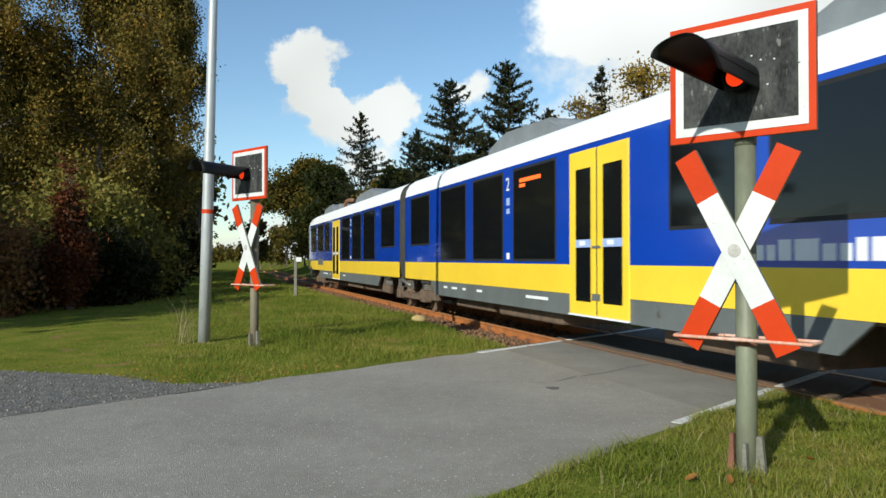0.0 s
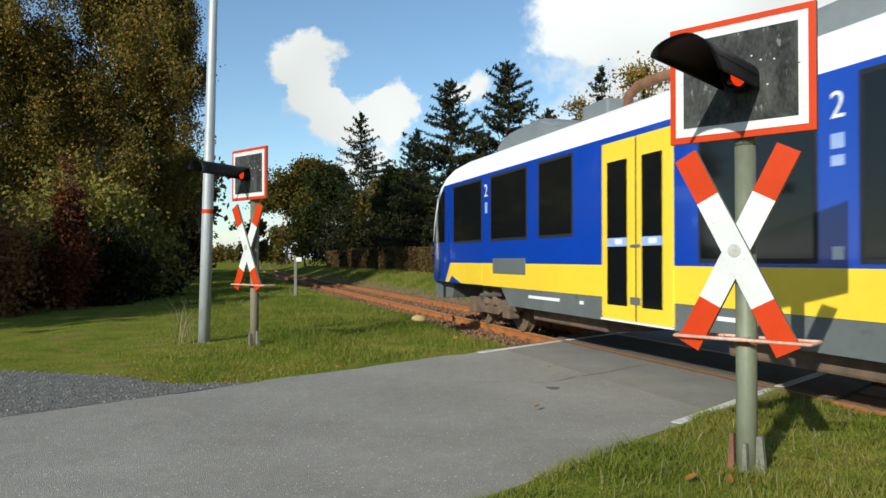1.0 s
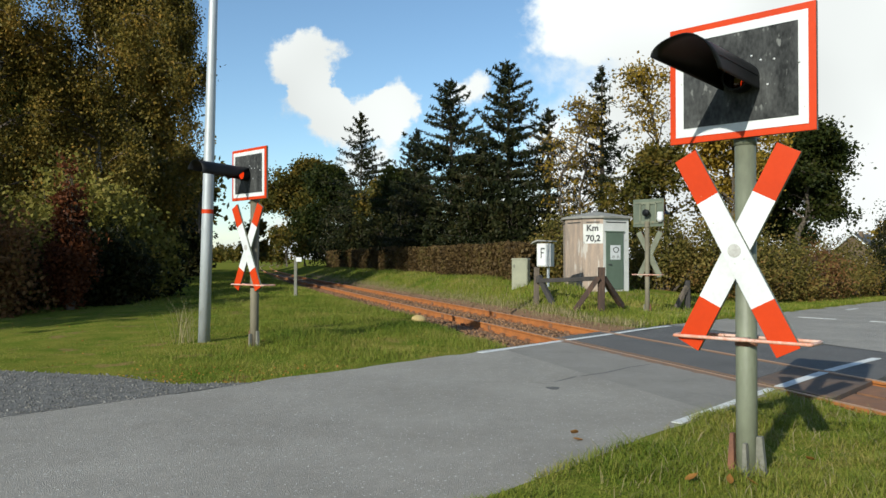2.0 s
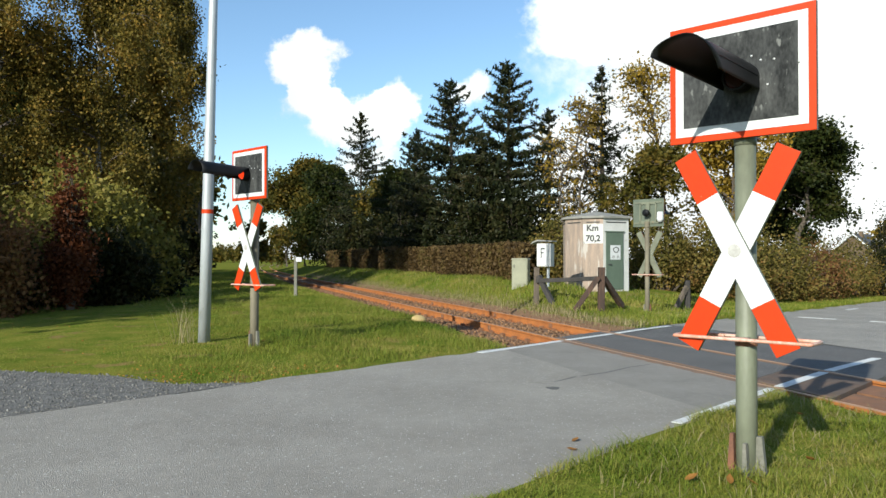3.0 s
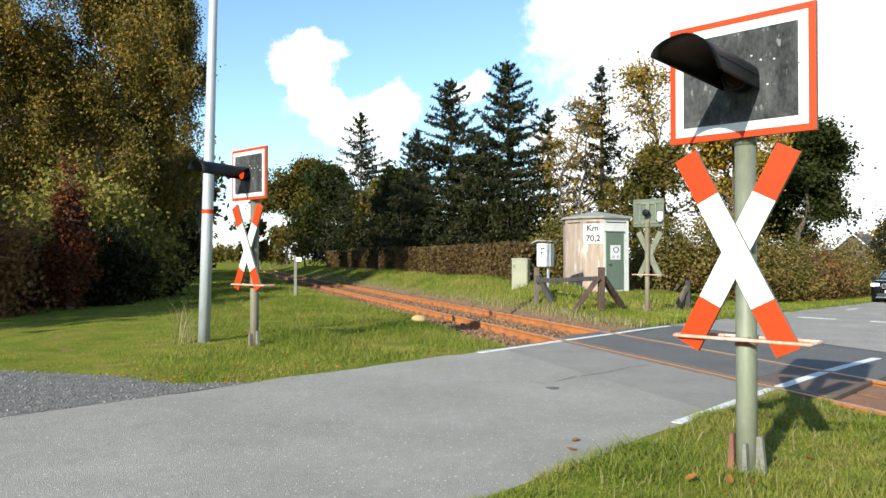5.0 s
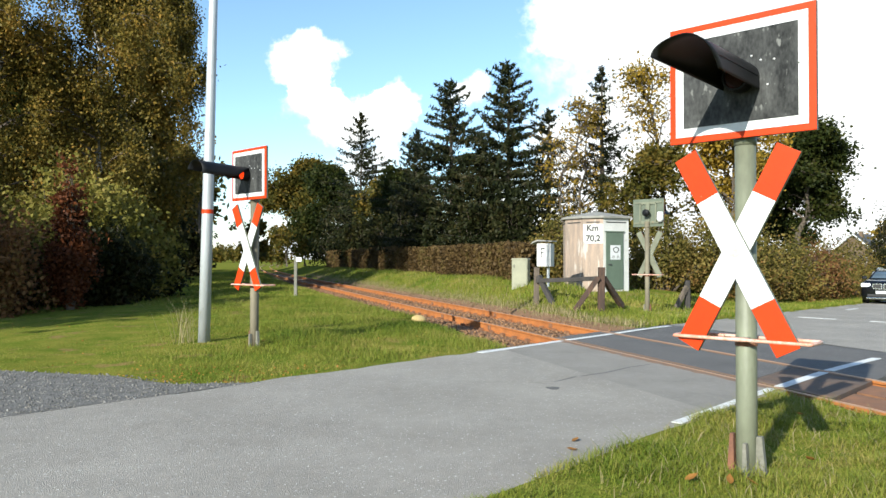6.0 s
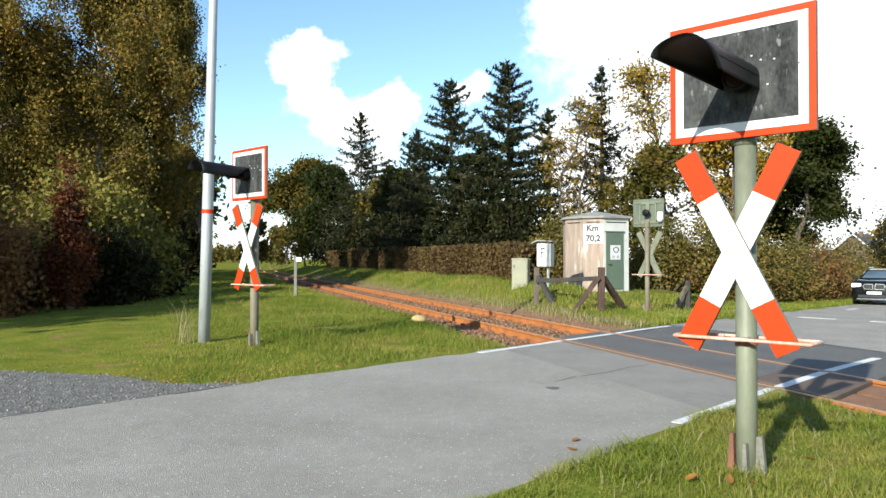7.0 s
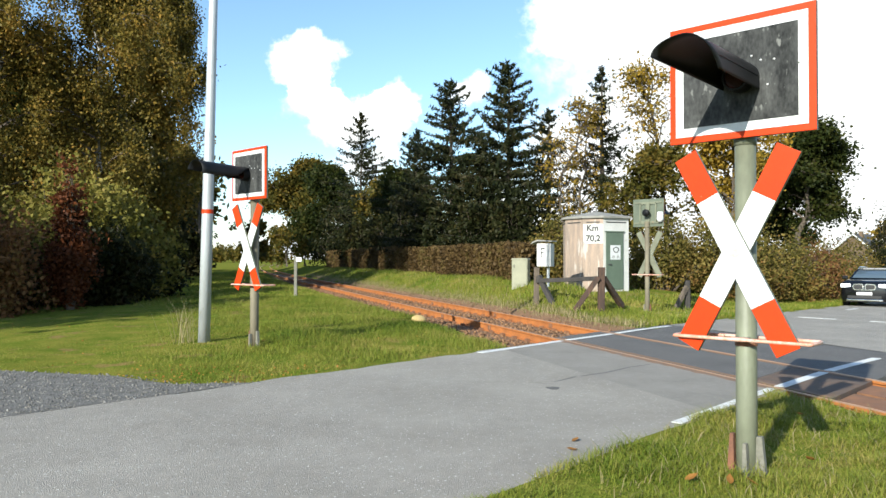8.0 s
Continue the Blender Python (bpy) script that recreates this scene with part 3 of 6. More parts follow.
def shrub(x, y, height, rx, ry, n, size, mat, seed, label, category="shrub", name="shrub", cone=0.0, group="", rot=0.0, z=None, stems=16):
    """Stems from one foot and an uneven dome (or cone) of leaves."""
    rng = np.random.default_rng(seed)
    t = thing(name, pose(x, y, gz(x, y) - 0.06 if z is None else z, 0, 0, rot), label, category, group)
    bm = bmesh.new()
    C = []
    for i in range(stems * 3):
        az, f = rng.uniform(0, 2 * math.pi), math.sqrt(rng.random())
        zz = height * rng.uniform(0.2, 1.0)
        k = (1 - cone * zz / height) * math.sqrt(max(0.05, 1 - (1 - cone) * (zz / height) ** 3))
        e = np.array([math.cos(az) * rx * f * k, math.sin(az) * ry * f * k, zz * (1 - 0.25 * f * (1 - cone))])
        lp = limb(bm, e * np.array([0.25, 0.25, 0]), e, 0.03, 0.006, rng, 4, k=4)
        for _ in range(4):
            u = rng.uniform(0.3, 1.05)
            C.append(e * np.array([0.25 + 0.75 * u, 0.25 + 0.75 * u, u]) + rng.normal(size=3) * 0.05 * height)
    part("branchwork", bm, TWIG, t)
    C = np.array(C)
    n, size = int(n * .66), size * .96
    pick = rng.integers(0, len(C), n)
    P = C[pick] + rng.normal(size=(n, 3)) * (0.10 * min(rx, ry, height) + 0.06) * rng.uniform(0.7, 1.6, (len(C), 1))[pick]
    P[:, 2] = np.maximum(P[:, 2], 0.05)
    cr = new("foliage", leaves(P, size, rng, mat))
    cr.parent = t
    return t


def hedge(s0, s1, o, height, depth, n, seed):
    """A clipped hedge along the track."""
    rng = np.random.default_rng(seed)
    a = on_track((s0 + s1) / 2, o)
    L = s1 - s0
    t = thing("hedge", pose(a.x, a.y, gz(a.x, a.y) - 0.05, 0, 0, math.degrees(0.3137)), "brown clipped hedge with autumn leaves on a grass bank", "hedge", "hedges beside the railway")
    bm = bmesh.new()
    for i in range(int(L * 3)):
        x, y = rng.uniform(-depth, depth) * 0.35, rng.uniform(-L / 2, L / 2)
        limb(bm, (x, y, 0), (x + rng.normal() * .2, y + rng.normal() * .3, height * rng.uniform(.7, 1)), 0.025, 0.006, rng, 4, k=3)
    part("branchwork", bm, TWIG, t)
    U = rng.uniform(-1, 1, (n, 3))
    k = rng.random(n)
    X = np.where(k < 0.65, -1 + np.abs(rng.normal(size=n)) * 0.3, U[:, 0]) * depth / 2
    Z = np.where(k > 0.65, 1 - np.abs(rng.normal(size=n)) * 0.1, (U[:, 2] + 1) / 2) * height
    Y = U[:, 1] * L / 2
    wob = 0.04 * np.sin(Y * 1.9) + 0.04 * np.sin(Y * 4.3 + 1)
    P = np.stack([X + wob + rng.normal(size=n) * 0.05, Y, Z * (1 + 0.03 * np.sin(Y * 1.3) + 0.02 * np.sin(Y * 5.0)) + rng.normal(size=n) * 0.04 + 0.05], 1)
    cr = new("foliage", leaves(P, 0.12, rng, HEDGE_LEAF))
    cr.parent = t


def blades(name, X, Y, hgt, wid, rng, mat, label, lean=0.5, zs=None):
    """Grass: bent blades of two quads' worth of triangles each."""
    n = len(X)
    Z = ground_z(X, Y) if zs is None else zs
    az = rng.uniform(0, 2 * np.pi, n)
    d = np.stack([np.cos(az), np.sin(az)], 1)
    h = hgt * rng.uniform(0.55, 1.3, n)
    ln = lean * h * rng.uniform(0.2, 1.3, n)
    w = wid * rng.uniform(0.7, 1.3, n)
    sx, sy = -d[:, 1] * w / 2, d[:, 0] * w / 2
    b = np.stack([X, Y, Z - 0.015], 1)
    m = b + np.stack([d[:, 0] * ln * 0.35, d[:, 1] * ln * 0.35, h * 0.6], 1)
    e = b + np.stack([d[:, 0] * ln, d[:, 1] * ln, h * 0.95], 1)
    s = np.stack([sx, sy, np.zeros(n)], 1)
    V = np.stack([b - s, b + s, m + s * 0.8, m - s * 0.8, e], 1).reshape(-1, 3)
    i = np.arange(n)[:, None] * 5
    tri = np.concatenate([i + 0, i + 1, i + 2, i + 0, i + 2, i + 3, i + 3, i + 2, i + 4], 1).reshape(-1)
    return tagged(new(name, quick_mesh(name, V, tri, 3, [mat])), label, "grass", kind="stuff")


# the wood behind the lawn
BG = "birches by the lawn"
broadleaf(-15.6, 33, 19, 3.0, 0.06, 105000, 0.095, BIRCH_LEAF, BIRCH_BARK, 11, "tall weeping birch with bronze autumn leaves at the lawn's edge", weep=0.8, limbs=48, group=BG)
broadleaf(-18.0, 45, 21, 2.7, 0.12, 64000, 0.115, BIRCH_LEAF, BIRCH_BARK, 12, "white-trunked weeping birch with bronze leaves behind the lawn", weep=0.8, limbs=48, group=BG, trunk=.26)
broadleaf(-18.8, 30, 14.5, 2.7, 0.08, 44000, 0.09, BIRCH_LEAF, BIRCH_BARK, 13, "thinning weeping birch behind olive bushes", weep=0.9, limbs=44, group=BG, gaps=.9)
broadleaf(-25.5, 44, 18, 3.2, 0.1, 24000, 0.18, BIRCH_LEAF, BIRCH_BARK, 14, "tall weeping birch with thinning leaves in the wood", weep=0.8, limbs=44, group=BG)
broadleaf(-26.5, 58, 13, 3.4, 0.05, 24000, 0.19, WOOD_LEAF, BARK, 15, "dark tree closing the wood behind the birches", limbs=40, group=BG)
broadleaf(-38, 42, 13, 4.0, 0.05, 16000, 0.32, WOOD_LEAF, BARK, 16, "broad tree in the wood beside the lawn", limbs=40, group=BG)
shrub(-13.2, 26, 5.3, 2.8, 2.4, 56000, 0.115, OLIVE_LEAF, 21, "large olive-green bush on the lawn's edge", "bush", "bush", group="bushes by the lawn")
shrub(-12.0, 28, 4.9, 1.9, 2.0, 32000, 0.125, OLIVE_LEAF, 22, "loose olive-green bush beside a birch", "bush", "bush", group="bushes by the lawn")
shrub(-16.6, 25.0, 5.0, 3.0, 2.5, 40000, 0.13, OLIVE_LEAF, 23, "broad olive-green bush in the wood's edge", "bush", "bush", group="bushes by the lawn")
shrub(-11.1, 22.2, 4.3, 0.62, 0.62, 11000, 0.09, RED_LEAF, 24, "dark red conical shrub on the lawn's edge", "shrub", "shrub", cone=0.9)
shrub(-12.9, 20.6, 3.3, 2.2, 1.5, 28000, 0.09, RUSSET_LEAF, 25, "russet twiggy shrub on the lawn's edge", "shrub", "shrub")
# four shrubs whose near-black leaves paint the deep shade below the wood
shrub(-10.9, 24.6, 3.3, 1.5, 1.3, 16000, 0.11, DARK_SHADE_LEAF, 26, "shrub on the lawn's edge, its leaves coloured dark for shade", "shrub", "shrub")
shrub(-15.5, 34, 5.6, 2.0, 2.0, 22000, 0.14, DARK_SHADE_LEAF, 27, "undergrowth below the birches with shade in its leaf colour", "shrub", "shrub")
shrub(-21.3, 60, 9.0, 2.4, 2.0, 13000, 0.24, DARK_SHADE_LEAF, 29, "tall shade-coloured undergrowth behind a white birch", "shrub", "shrub")
shrub(-20.2, 50, 7.0, 3.4, 2.5, 18000, 0.18, DARK_SHADE_LEAF, 28, "shade-coloured undergrowth deep in the wood", "shrub", "shrub")
# four filler trees, mostly hidden, added so the railcar's panes mirror dark wood
broadleaf(-29, 68, 17, 4.2, 0.03, 14000, 0.36, WOOD_LEAF, BARK, 101, "dark tree filling the wood behind the birches", limbs=36, group=BG)
broadleaf(-31, 56, 16, 4.2, 0.03, 14000, 0.36, WOOD_LEAF, BARK, 102, "broad dark tree added deep in the wood", limbs=36, group=BG)
broadleaf(-21.5, 37, 12, 3.2, 0.03, 22000, 0.2, GREEN_LEAF, BARK, 103, "shaded tree between the birches", limbs=36, group=BG)
broadleaf(-31.5, 86, 15, 4.6, 0.02, 10000, 0.42, WOOD_LEAF, BARK, 106, "dark far tree added to close the wood", limbs=36, group=BG)
# near-black shrub hidden by birches, added to darken the panes' reflection
shrub(-22.5, 46, 8.0, 3.4, 2.6, 14000, 0.22, DARK_SHADE_LEAF, 107, "tall shade-coloured undergrowth added between the birches", "shrub", "shrub")
# added shrubs: the dark underside of the bushes, put into leaf colour
shrub(-14.6, 22.6, 3.0, 2.4, 1.6, 18000, 0.11, DARK_SHADE_LEAF, 104, "undergrowth coloured as the shade below olive bushes", "shrub", "shrub")
shrub(-11.6, 28.5, 2.6, 1.6, 1.6, 14000, 0.12, DARK_SHADE_LEAF, 105, "low shade-coloured shrub under a birch", "shrub", "shrub")
# added to thicken the wood and its shade over the far track
broadleaf(-17.6, 40, 14.5, 2.4, 0.04, 22000, 0.16, BIRCH_LEAF, BIRCH_BARK, 108, "slim birch added between two others", weep=0.7, limbs=36, group=BG)
# trees beside the view, whose shade falls over the lawn
broadleaf(-22.5, 6.0, 11.4, 4.5, 0.03, 34000, 0.26, BIRCH_LEAF, BIRCH_BARK, 17, "birch whose shade lies over the lawn", limbs=40, group=BG)
broadleaf(-28, 12, 12.5, 4.6, 0.03, 30000, 0.26, BIRCH_LEAF, BIRCH_BARK, 18, "broad birch shading the lawn's back", limbs=40, group=BG)
# woods across the track
conifer(0.55, 50, 12.9, 5.2, 31, "tall dark spruce behind the brown hedge", n=50)
conifer(3.85, 44.5, 12.8, 4.9, 32, "tall dark spruce with a pointed top behind the hedge", n=50)
conifer(-8.6, 78, 16.2, 6.0, 33, "layered dark fir with a ragged crown", thin=0.62, n=50, size=0.11)
conifer(9.15, 43, 12.0, 2.9, 34, "thin open spruce among bare trees", thin=0.5, n=30, bare=.3)
conifer(-2.1, 61, 11.5, 4.2, 35, "dense lower spruce in the row")
conifer(2.4, 47, 9.0, 3.4, 36, "bushy lower spruce between two tall ones")
conifer(6.3, 45, 10.0, 3.2, 37, "dark spruce with dead lower twigs", thin=.7)
MG = "mixed trees across the track"
broadleaf(-20.0, 108, 15.5, 4.6, 0.02, 32000, 0.24, WOOD_LEAF, BARK, 51, "yellowing broadleaf tree at the wood's end", group=MG)
broadleaf(-25.5, 122, 14.0, 4.6, 0.02, 26000, 0.26, WOOD_LEAF, BARK, 52, "yellow-green tree beside the far track", group=MG)
broadleaf(-14.2, 93, 12.6, 4.2, 0.02, 30000, 0.22, GREEN_LEAF, BARK, 53, "dark green tree behind the hedge", group=MG)
broadleaf(-5.8, 73, 8.4, 3.2, 0.04, 28000, 0.19, WOOD_LEAF, BARK, 54, "olive tree below a tall fir", group=MG)
broadleaf(-3.1, 66, 8.8, 3.2, 0.04, 28000, 0.19, GREEN_LEAF, BARK, 55, "dark bushy tree in the wood", group=MG)
broadleaf(6.3, 40, 10.6, 1.5, 0.25, 1500, 0.10, YELLOW_LEAF, BARK, 56, "nearly bare birch with a few yellow leaves", group=MG, limbs=30, trunk=.11)
broadleaf(7.6, 41.5, 10.2, 1.4, 0.25, 1800, 0.10, YELLOW_LEAF, BARK, 57, "slim bare tree with last leaves", group=MG, limbs=28, trunk=.1)
broadleaf(12.2, 40, 11.6, 2.0, 0.22, 4000, 0.11, YELLOW_LEAF, BARK, 58, "tall half-bare tree with golden leaves", group=MG, limbs=36, gaps=.9, trunk=.15)
broadleaf(9.6, 38, 7.0, 2.2, 0.1, 14000, 0.12, WOOD_LEAF, BARK, 59, "olive tree behind the concrete hut", group=MG)
broadleaf(14.4, 38, 8.2, 2.3, 0.1, 16000, 0.12, YELLOW_LEAF, BARK, 60, "golden autumn tree behind the bushes", group=MG, gaps=.8)
broadleaf(19.5, 41, 8.2, 2.5, 0.16, 26000, 0.12, GREEN_LEAF, BARK, 61, "dense dark green oak behind the road's bushes", group=MG, gaps=.8)
broadleaf(32.3, 52, 5.6, 1.8, 0.1, 12000, 0.16, YELLOW_LEAF, BARK, 62, "yellowing tree near a house", group=MG)
broadleaf(20.3, 44, 6.6, 2.6, 0.05, 22000, 0.12, GREEN_LEAF, BARK, 65, "low dark green tree below the oak", group=MG)
# added shrubs with near-black leaves that stand for shade behind the hedge
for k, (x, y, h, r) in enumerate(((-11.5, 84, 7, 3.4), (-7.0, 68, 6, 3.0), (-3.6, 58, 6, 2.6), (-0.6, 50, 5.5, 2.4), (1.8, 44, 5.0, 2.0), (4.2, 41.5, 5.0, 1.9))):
    shrub(x, y, h, r, r * .8, 11000, .15 if y < 60 else .2, DARK_SHADE_LEAF, 110 + k, "shade-coloured undergrowth added behind the brown hedge", "shrub", "shrub", group="undergrowth behind the hedge")
BR = "bushes beyond the crossing"
for k, (x, y, h, rx, n, mat, lab) in enumerate((
        (4.75, 31.0, 2.9, 1.35, 16000, BUSH_LEAF, "olive autumn bush behind the telephone box"), (6.0, 32, 3.3, 2.2, 20000, BUSH_LEAF, "tall olive bush behind the concrete hut"),
        (8.6, 29.0, 3.3, 1.7, 20000, BUSH_LEAF, "thick olive and yellow bush beside the far signal"), (10.7, 29.5, 3.5, 1.9, 22000, BUSH_LEAF, "thick yellowing bush by the road"),
        (13.0, 31.5, 3.3, 2.0, 20000, BUSH_LEAF, "rounded olive bush by the road"), (15.6, 33.5, 3.2, 2.0, 18000, BUSH_LEAF, "brownish bush beside the far road"),
        (17.9, 36.5, 2.9, 1.9, 16000, RUSSET_LEAF, "reddish autumn bush beside the far road"), (19.9, 38.5, 3.2, 1.9, 16000, BUSH_LEAF, "yellowing bush along the far road"),
        (23.2, 42.5, 3.7, 2.2, 17000, BUSH_LEAF, "low yellow bush along the far road"), (26.2, 44.0, 5.4, 1.6, 18000, DARK_SHADE_LEAF, "dark clipped evergreen near the house"))):
    shrub(x, y, h, rx, rx * .9, int(n * .95), .08, mat, 70 + k, lab, "bush", "bush", group=BR)
hedge(29.5, 52, 5.9, 1.45, 1.2, 56000, 41)
hedge(52, 80, 5.9, 1.6, 1.2, 30000, 42)
broadleaf(-17.4, 55, 12.4, 1.5, 0.2, 700, 0.12, BIRCH_LEAF, BARK, 64, "bare slender tree at the end of the wood", group=BG, limbs=26, trunk=.12)
# far trees on the horizon
for k, (x, y, h, r) in enumerate(((-84, 300, 4, 4), (-78, 290, 6.5, 3), (-92, 310, 3.5, 5), (-64, 270, 4, 4), (-24, 95, 6.5, 2.2), (-100, 330, 5, 6))):
    broadleaf(x, y, h, r, 0.1, 2500, 0.35 if k == 4 else .6, WOOD_LEAF, BARK, 90 + k, "small far tree on the horizon", group="far trees", limbs=16, z=-.3)
# ---- level-crossing signals ----
POST_PAINT = material("grey_green_post_paint", (0.165, 0.18, 0.125), (0.11, 0.115, 0.08), 4, 0.55, bump=0.15, bump_scale=40, spots=((0.22, 0.10, 0.05), 7, 0.70), stretch=(1, 1, 0.4))
RED_PAINT = material("orange_red_paint", (0.50, 0.038, 0.003), (0.42, 0.032, 0.003), 3, 0.5, bump=0.06, bump_scale=30, spots=((0.5, 0.16, 0.08), 14, 0.74))
WHITE_PAINT = material("white_sign_paint", (0.60, 0.61, 0.62), (0.49, 0.50, 0.50), 4, 0.5, bump=0.08, bump_scale=30, spots=((0.30, 0.28, 0.25), 34, 0.675))
BOARD_BLACK = material("weathered_black_board", (0.014, 0.015, 0.0155), (0.085, 0.087, 0.086), 6, 0.75, bump=0.2, bump_scale=25, spots=((0.14, 0.142, 0.136), 24, 0.62), stretch=(1, 1, 0.5))
HOOD_BLACK = material("black_hood_paint", (0.005, 0.0055, 0.0065), (0.010, 0.011, 0.013), 5, 0.45, bump=0.05)
ARM_BACK = material("pale_green_arm_back", (0.16, 0.17, 0.12), (0.11, 0.115, 0.08), 4, 0.65)
POST_OLD = material("brown_grey_post_paint", (0.17, 0.15, 0.10), (0.10, 0.085, 0.06), 4, 0.7, bump=0.2, bump_scale=40, stretch=(1, 1, 0.4))
RUSTY = material("rust", (0.20, 0.085, 0.045), (0.12, 0.055, 0.035), 8, 0.85, bump=0.4, bump_scale=60)
BACK_GREEN = material("grey_green_sign_back", (0.105, 0.125, 0.09), (0.07, 0.085, 0.062), 4, 0.6, spots=((0.16, 0.16, 0.13), 9, 0.66))
CONCRETE_OLD = material("old_concrete", (0.19, 0.18, 0.15), (0.12, 0.12, 0.095), 5, 0.9, bump=0.5, bump_scale=40, spots=((0.12, 0.13, 0.08), 5, 0.62))
ROD_PAINT = material("flaking_rod_paint", (0.58, 0.46, 0.40), (0.50, 0.16, 0.08), 9, 0.6, spots=((0.20, 0.10, 0.06), 20, 0.64))
LENS_RED = glass_material("dark_red_lens", (0.028, 0.007, 0.005), 0.15)
LAMP_GLOW = glow_material("lit_red_lamp", (1.0, 0.05, 0.008), 0.8)
RED_PAINT.node_tree.nodes["Principled BSDF"].inputs["Specular IOR Level"].default_value = 0.2
BOARD_BLACK.node_tree.nodes["Principled BSDF"].inputs["Specular IOR Level"].default_value = 0.15
HOOD_BLACK.node_tree.nodes["Principled BSDF"].inputs["Specular IOR Level"].default_value = 0.2


def signal(base, board_z, cross_z, label, name="crossing_signal", back=False, board=True, paint=None, notch=0.0, lx=-.03):
    """A level-crossing signal; local -y faces the road traffic. Board with hood and lamp above a St Andrew's cross."""
    t = thing(name, Matrix.Translation(base) @ Matrix.Rotation(-radians(43.0) if not back else math.pi - radians(43.0), 4, "Z"), label, "railway signal", "signals of the level crossing")
    bm = bmesh.new()
    tube(bm, [(0, 0, -.3), (0, 0, .5), (0, 0, board_z + .15)], .069, 20)
    tube(bm, [(0, 0, board_z - .04), (0, 0, board_z + .02)], .074, 20)
    post = part("post", bm, paint or POST_PAINT, t, smooth=False)
    post.data.polygons.foreach_set("use_smooth", [len(p.vertices) == 4 for p in post.data.polygons])
    for sx, sy, mat, hgt, w in ((-.105, -.02, RUSTY, .26, .035), (.105, .0, CONCRETE_OLD, .26, .05), (.03, -.095, CONCRETE_OLD, .22, .03)):
        bm = bmesh.new()
        prism(bm, [(sx - w, -.25), (sx + w, -.25), (sx * .85 + w * .35, hgt), (sx * .85 - w * .35, hgt)], sy - .02, sy + .02)
        part("stake", bm, mat, t, "splayed stake at the post's foot")
    # board
    W, H = .98, .82
    zc = board_z + H / 2
    if board:
        bm = bmesh.new()
        box(bm, -W / 2, W / 2, -.115, -.103, board_z, board_z + H, .003)
        bd = part("board", bm, RED_PAINT, t, "red-edged board")
        bm = bmesh.new()
        box(bm, -W / 2 + .045, W / 2 - .045, -.119, -.116, board_z + .045, board_z + H - .045)
        part("white_border", bm, WHITE_PAINT, bd)
        bm = bmesh.new()
        box(bm, -W / 2 + .105, W / 2 - .105, -.1235, -.1195, board_z + .105, board_z + H - .105)
        part("black_panel", bm, BOARD_BLACK, bd)
        bm = bmesh.new()
        box(bm, -W / 2, W / 2, -.1025, -.0795, board_z, board_z + H)
        part("back_plate", bm, BACK_GREEN, bd, "grey-green back")
        bm = bmesh.new()
        for k in (-.3, .3):
            box(bm, -W / 2 + .05, W / 2 - .05, -.079, -.055, zc + k - .02, zc + k + .02)
        box(bm, -.06, .06, -.078, -.03, board_z + .05, board_z + H - .1)
        part("bracket", bm, POST_PAINT, bd)
        # hood: an arched sheet, lower on one side
        lz = board_z + .39
        bm = bmesh.new()
        outer, inner = [], []
        K, M, long = 24, 9, .90 if notch else .88
        for j in range(M + 1):
            f = j / M
            R, rows = (.135 + .035 * f if notch else .122 + .010 * f), []
            for k in range(K + 1):
                lift = notch * max(0.0, 1 - f / .3)          # cut away beside the lens
                if notch:
                    a = radians(-22 + lift + (232 - 38 * f - lift) * k / K)
                    px, pz, cutback = R * math.cos(a), R * .92 * math.sin(a), .03 * math.cos(a)
                else:
                    # a flat arch with a straight drop on one side and a wide lip on the other; its mouth is cut back
                    a = min(math.pi, max(0.0, math.pi * (k - 4) / (K - 6)))
                    px = R * math.cos(a) * (1 + (.55 * f if a > math.pi / 2 else 0))
                    pz = R * (.92 - .12 * f) * math.sin(a) - (.022 * (4 - k) if k < 4 else 0) - (.03 * (1 - f) * (k - K + 2) if k > K - 2 else 0)
                    c = min(1.0, max(0.0, (pz / R + .72) / 1.5)) if px > 0 else 1.0
                    cutback = .20 * (1 - c * c * (3 - 2 * c))
                rows.append((lx + px, -.125 - long * f + cutback * f, lz + pz + .012 * f))
            outer.append([bm.verts.new(p) for p in rows])
            inner.append([bm.verts.new((lx + (p[0] - lx) * .96, p[1], lz + (p[2] - lz) * .96)) for p in rows])
        for j in range(M):
            for k in range(K):
                bm.faces.new((outer[j][k], outer[j][k + 1], outer[j + 1][k + 1], outer[j + 1][k]))
                bm.faces.new((inner[j][k], inner[j + 1][k], inner[j + 1][k + 1], inner[j][k + 1]))
            for k in (0, K):
                bm.faces.new((outer[j][k], outer[j + 1][k], inner[j + 1][k], inner[j][k]))
        for k in range(K):
            bm.faces.new((outer[M][k], outer[M][k + 1], inner[M][k + 1], inner[M][k]))
        bmesh.ops.recalc_face_normals(bm, faces=list(bm.faces))
        hood = part("hood", bm, HOOD_BLACK, t, "long black lamp hood", smooth=True)
        if not notch:
            bm = bmesh.new()
            tube(bm, [(lx + .1235 + .0095 * f, -.125 - long * f, lz + .012 * f) for f in (.05, .4, .78)], .0035, 6)
            part("seam", bm, HOOD_BLACK, hood, "welded seam along the hood")
        bm = bmesh.new()
        R = []
        for yy, rr in ((-.124, .077), (-.124, .092), (-.232, .090), (-.232, .077)):
            R.append([bm.verts.new((lx + rr * math.cos(a), yy, lz + rr * math.sin(a))) for a in (2 * math.pi * k / 28 for k in range(28))])
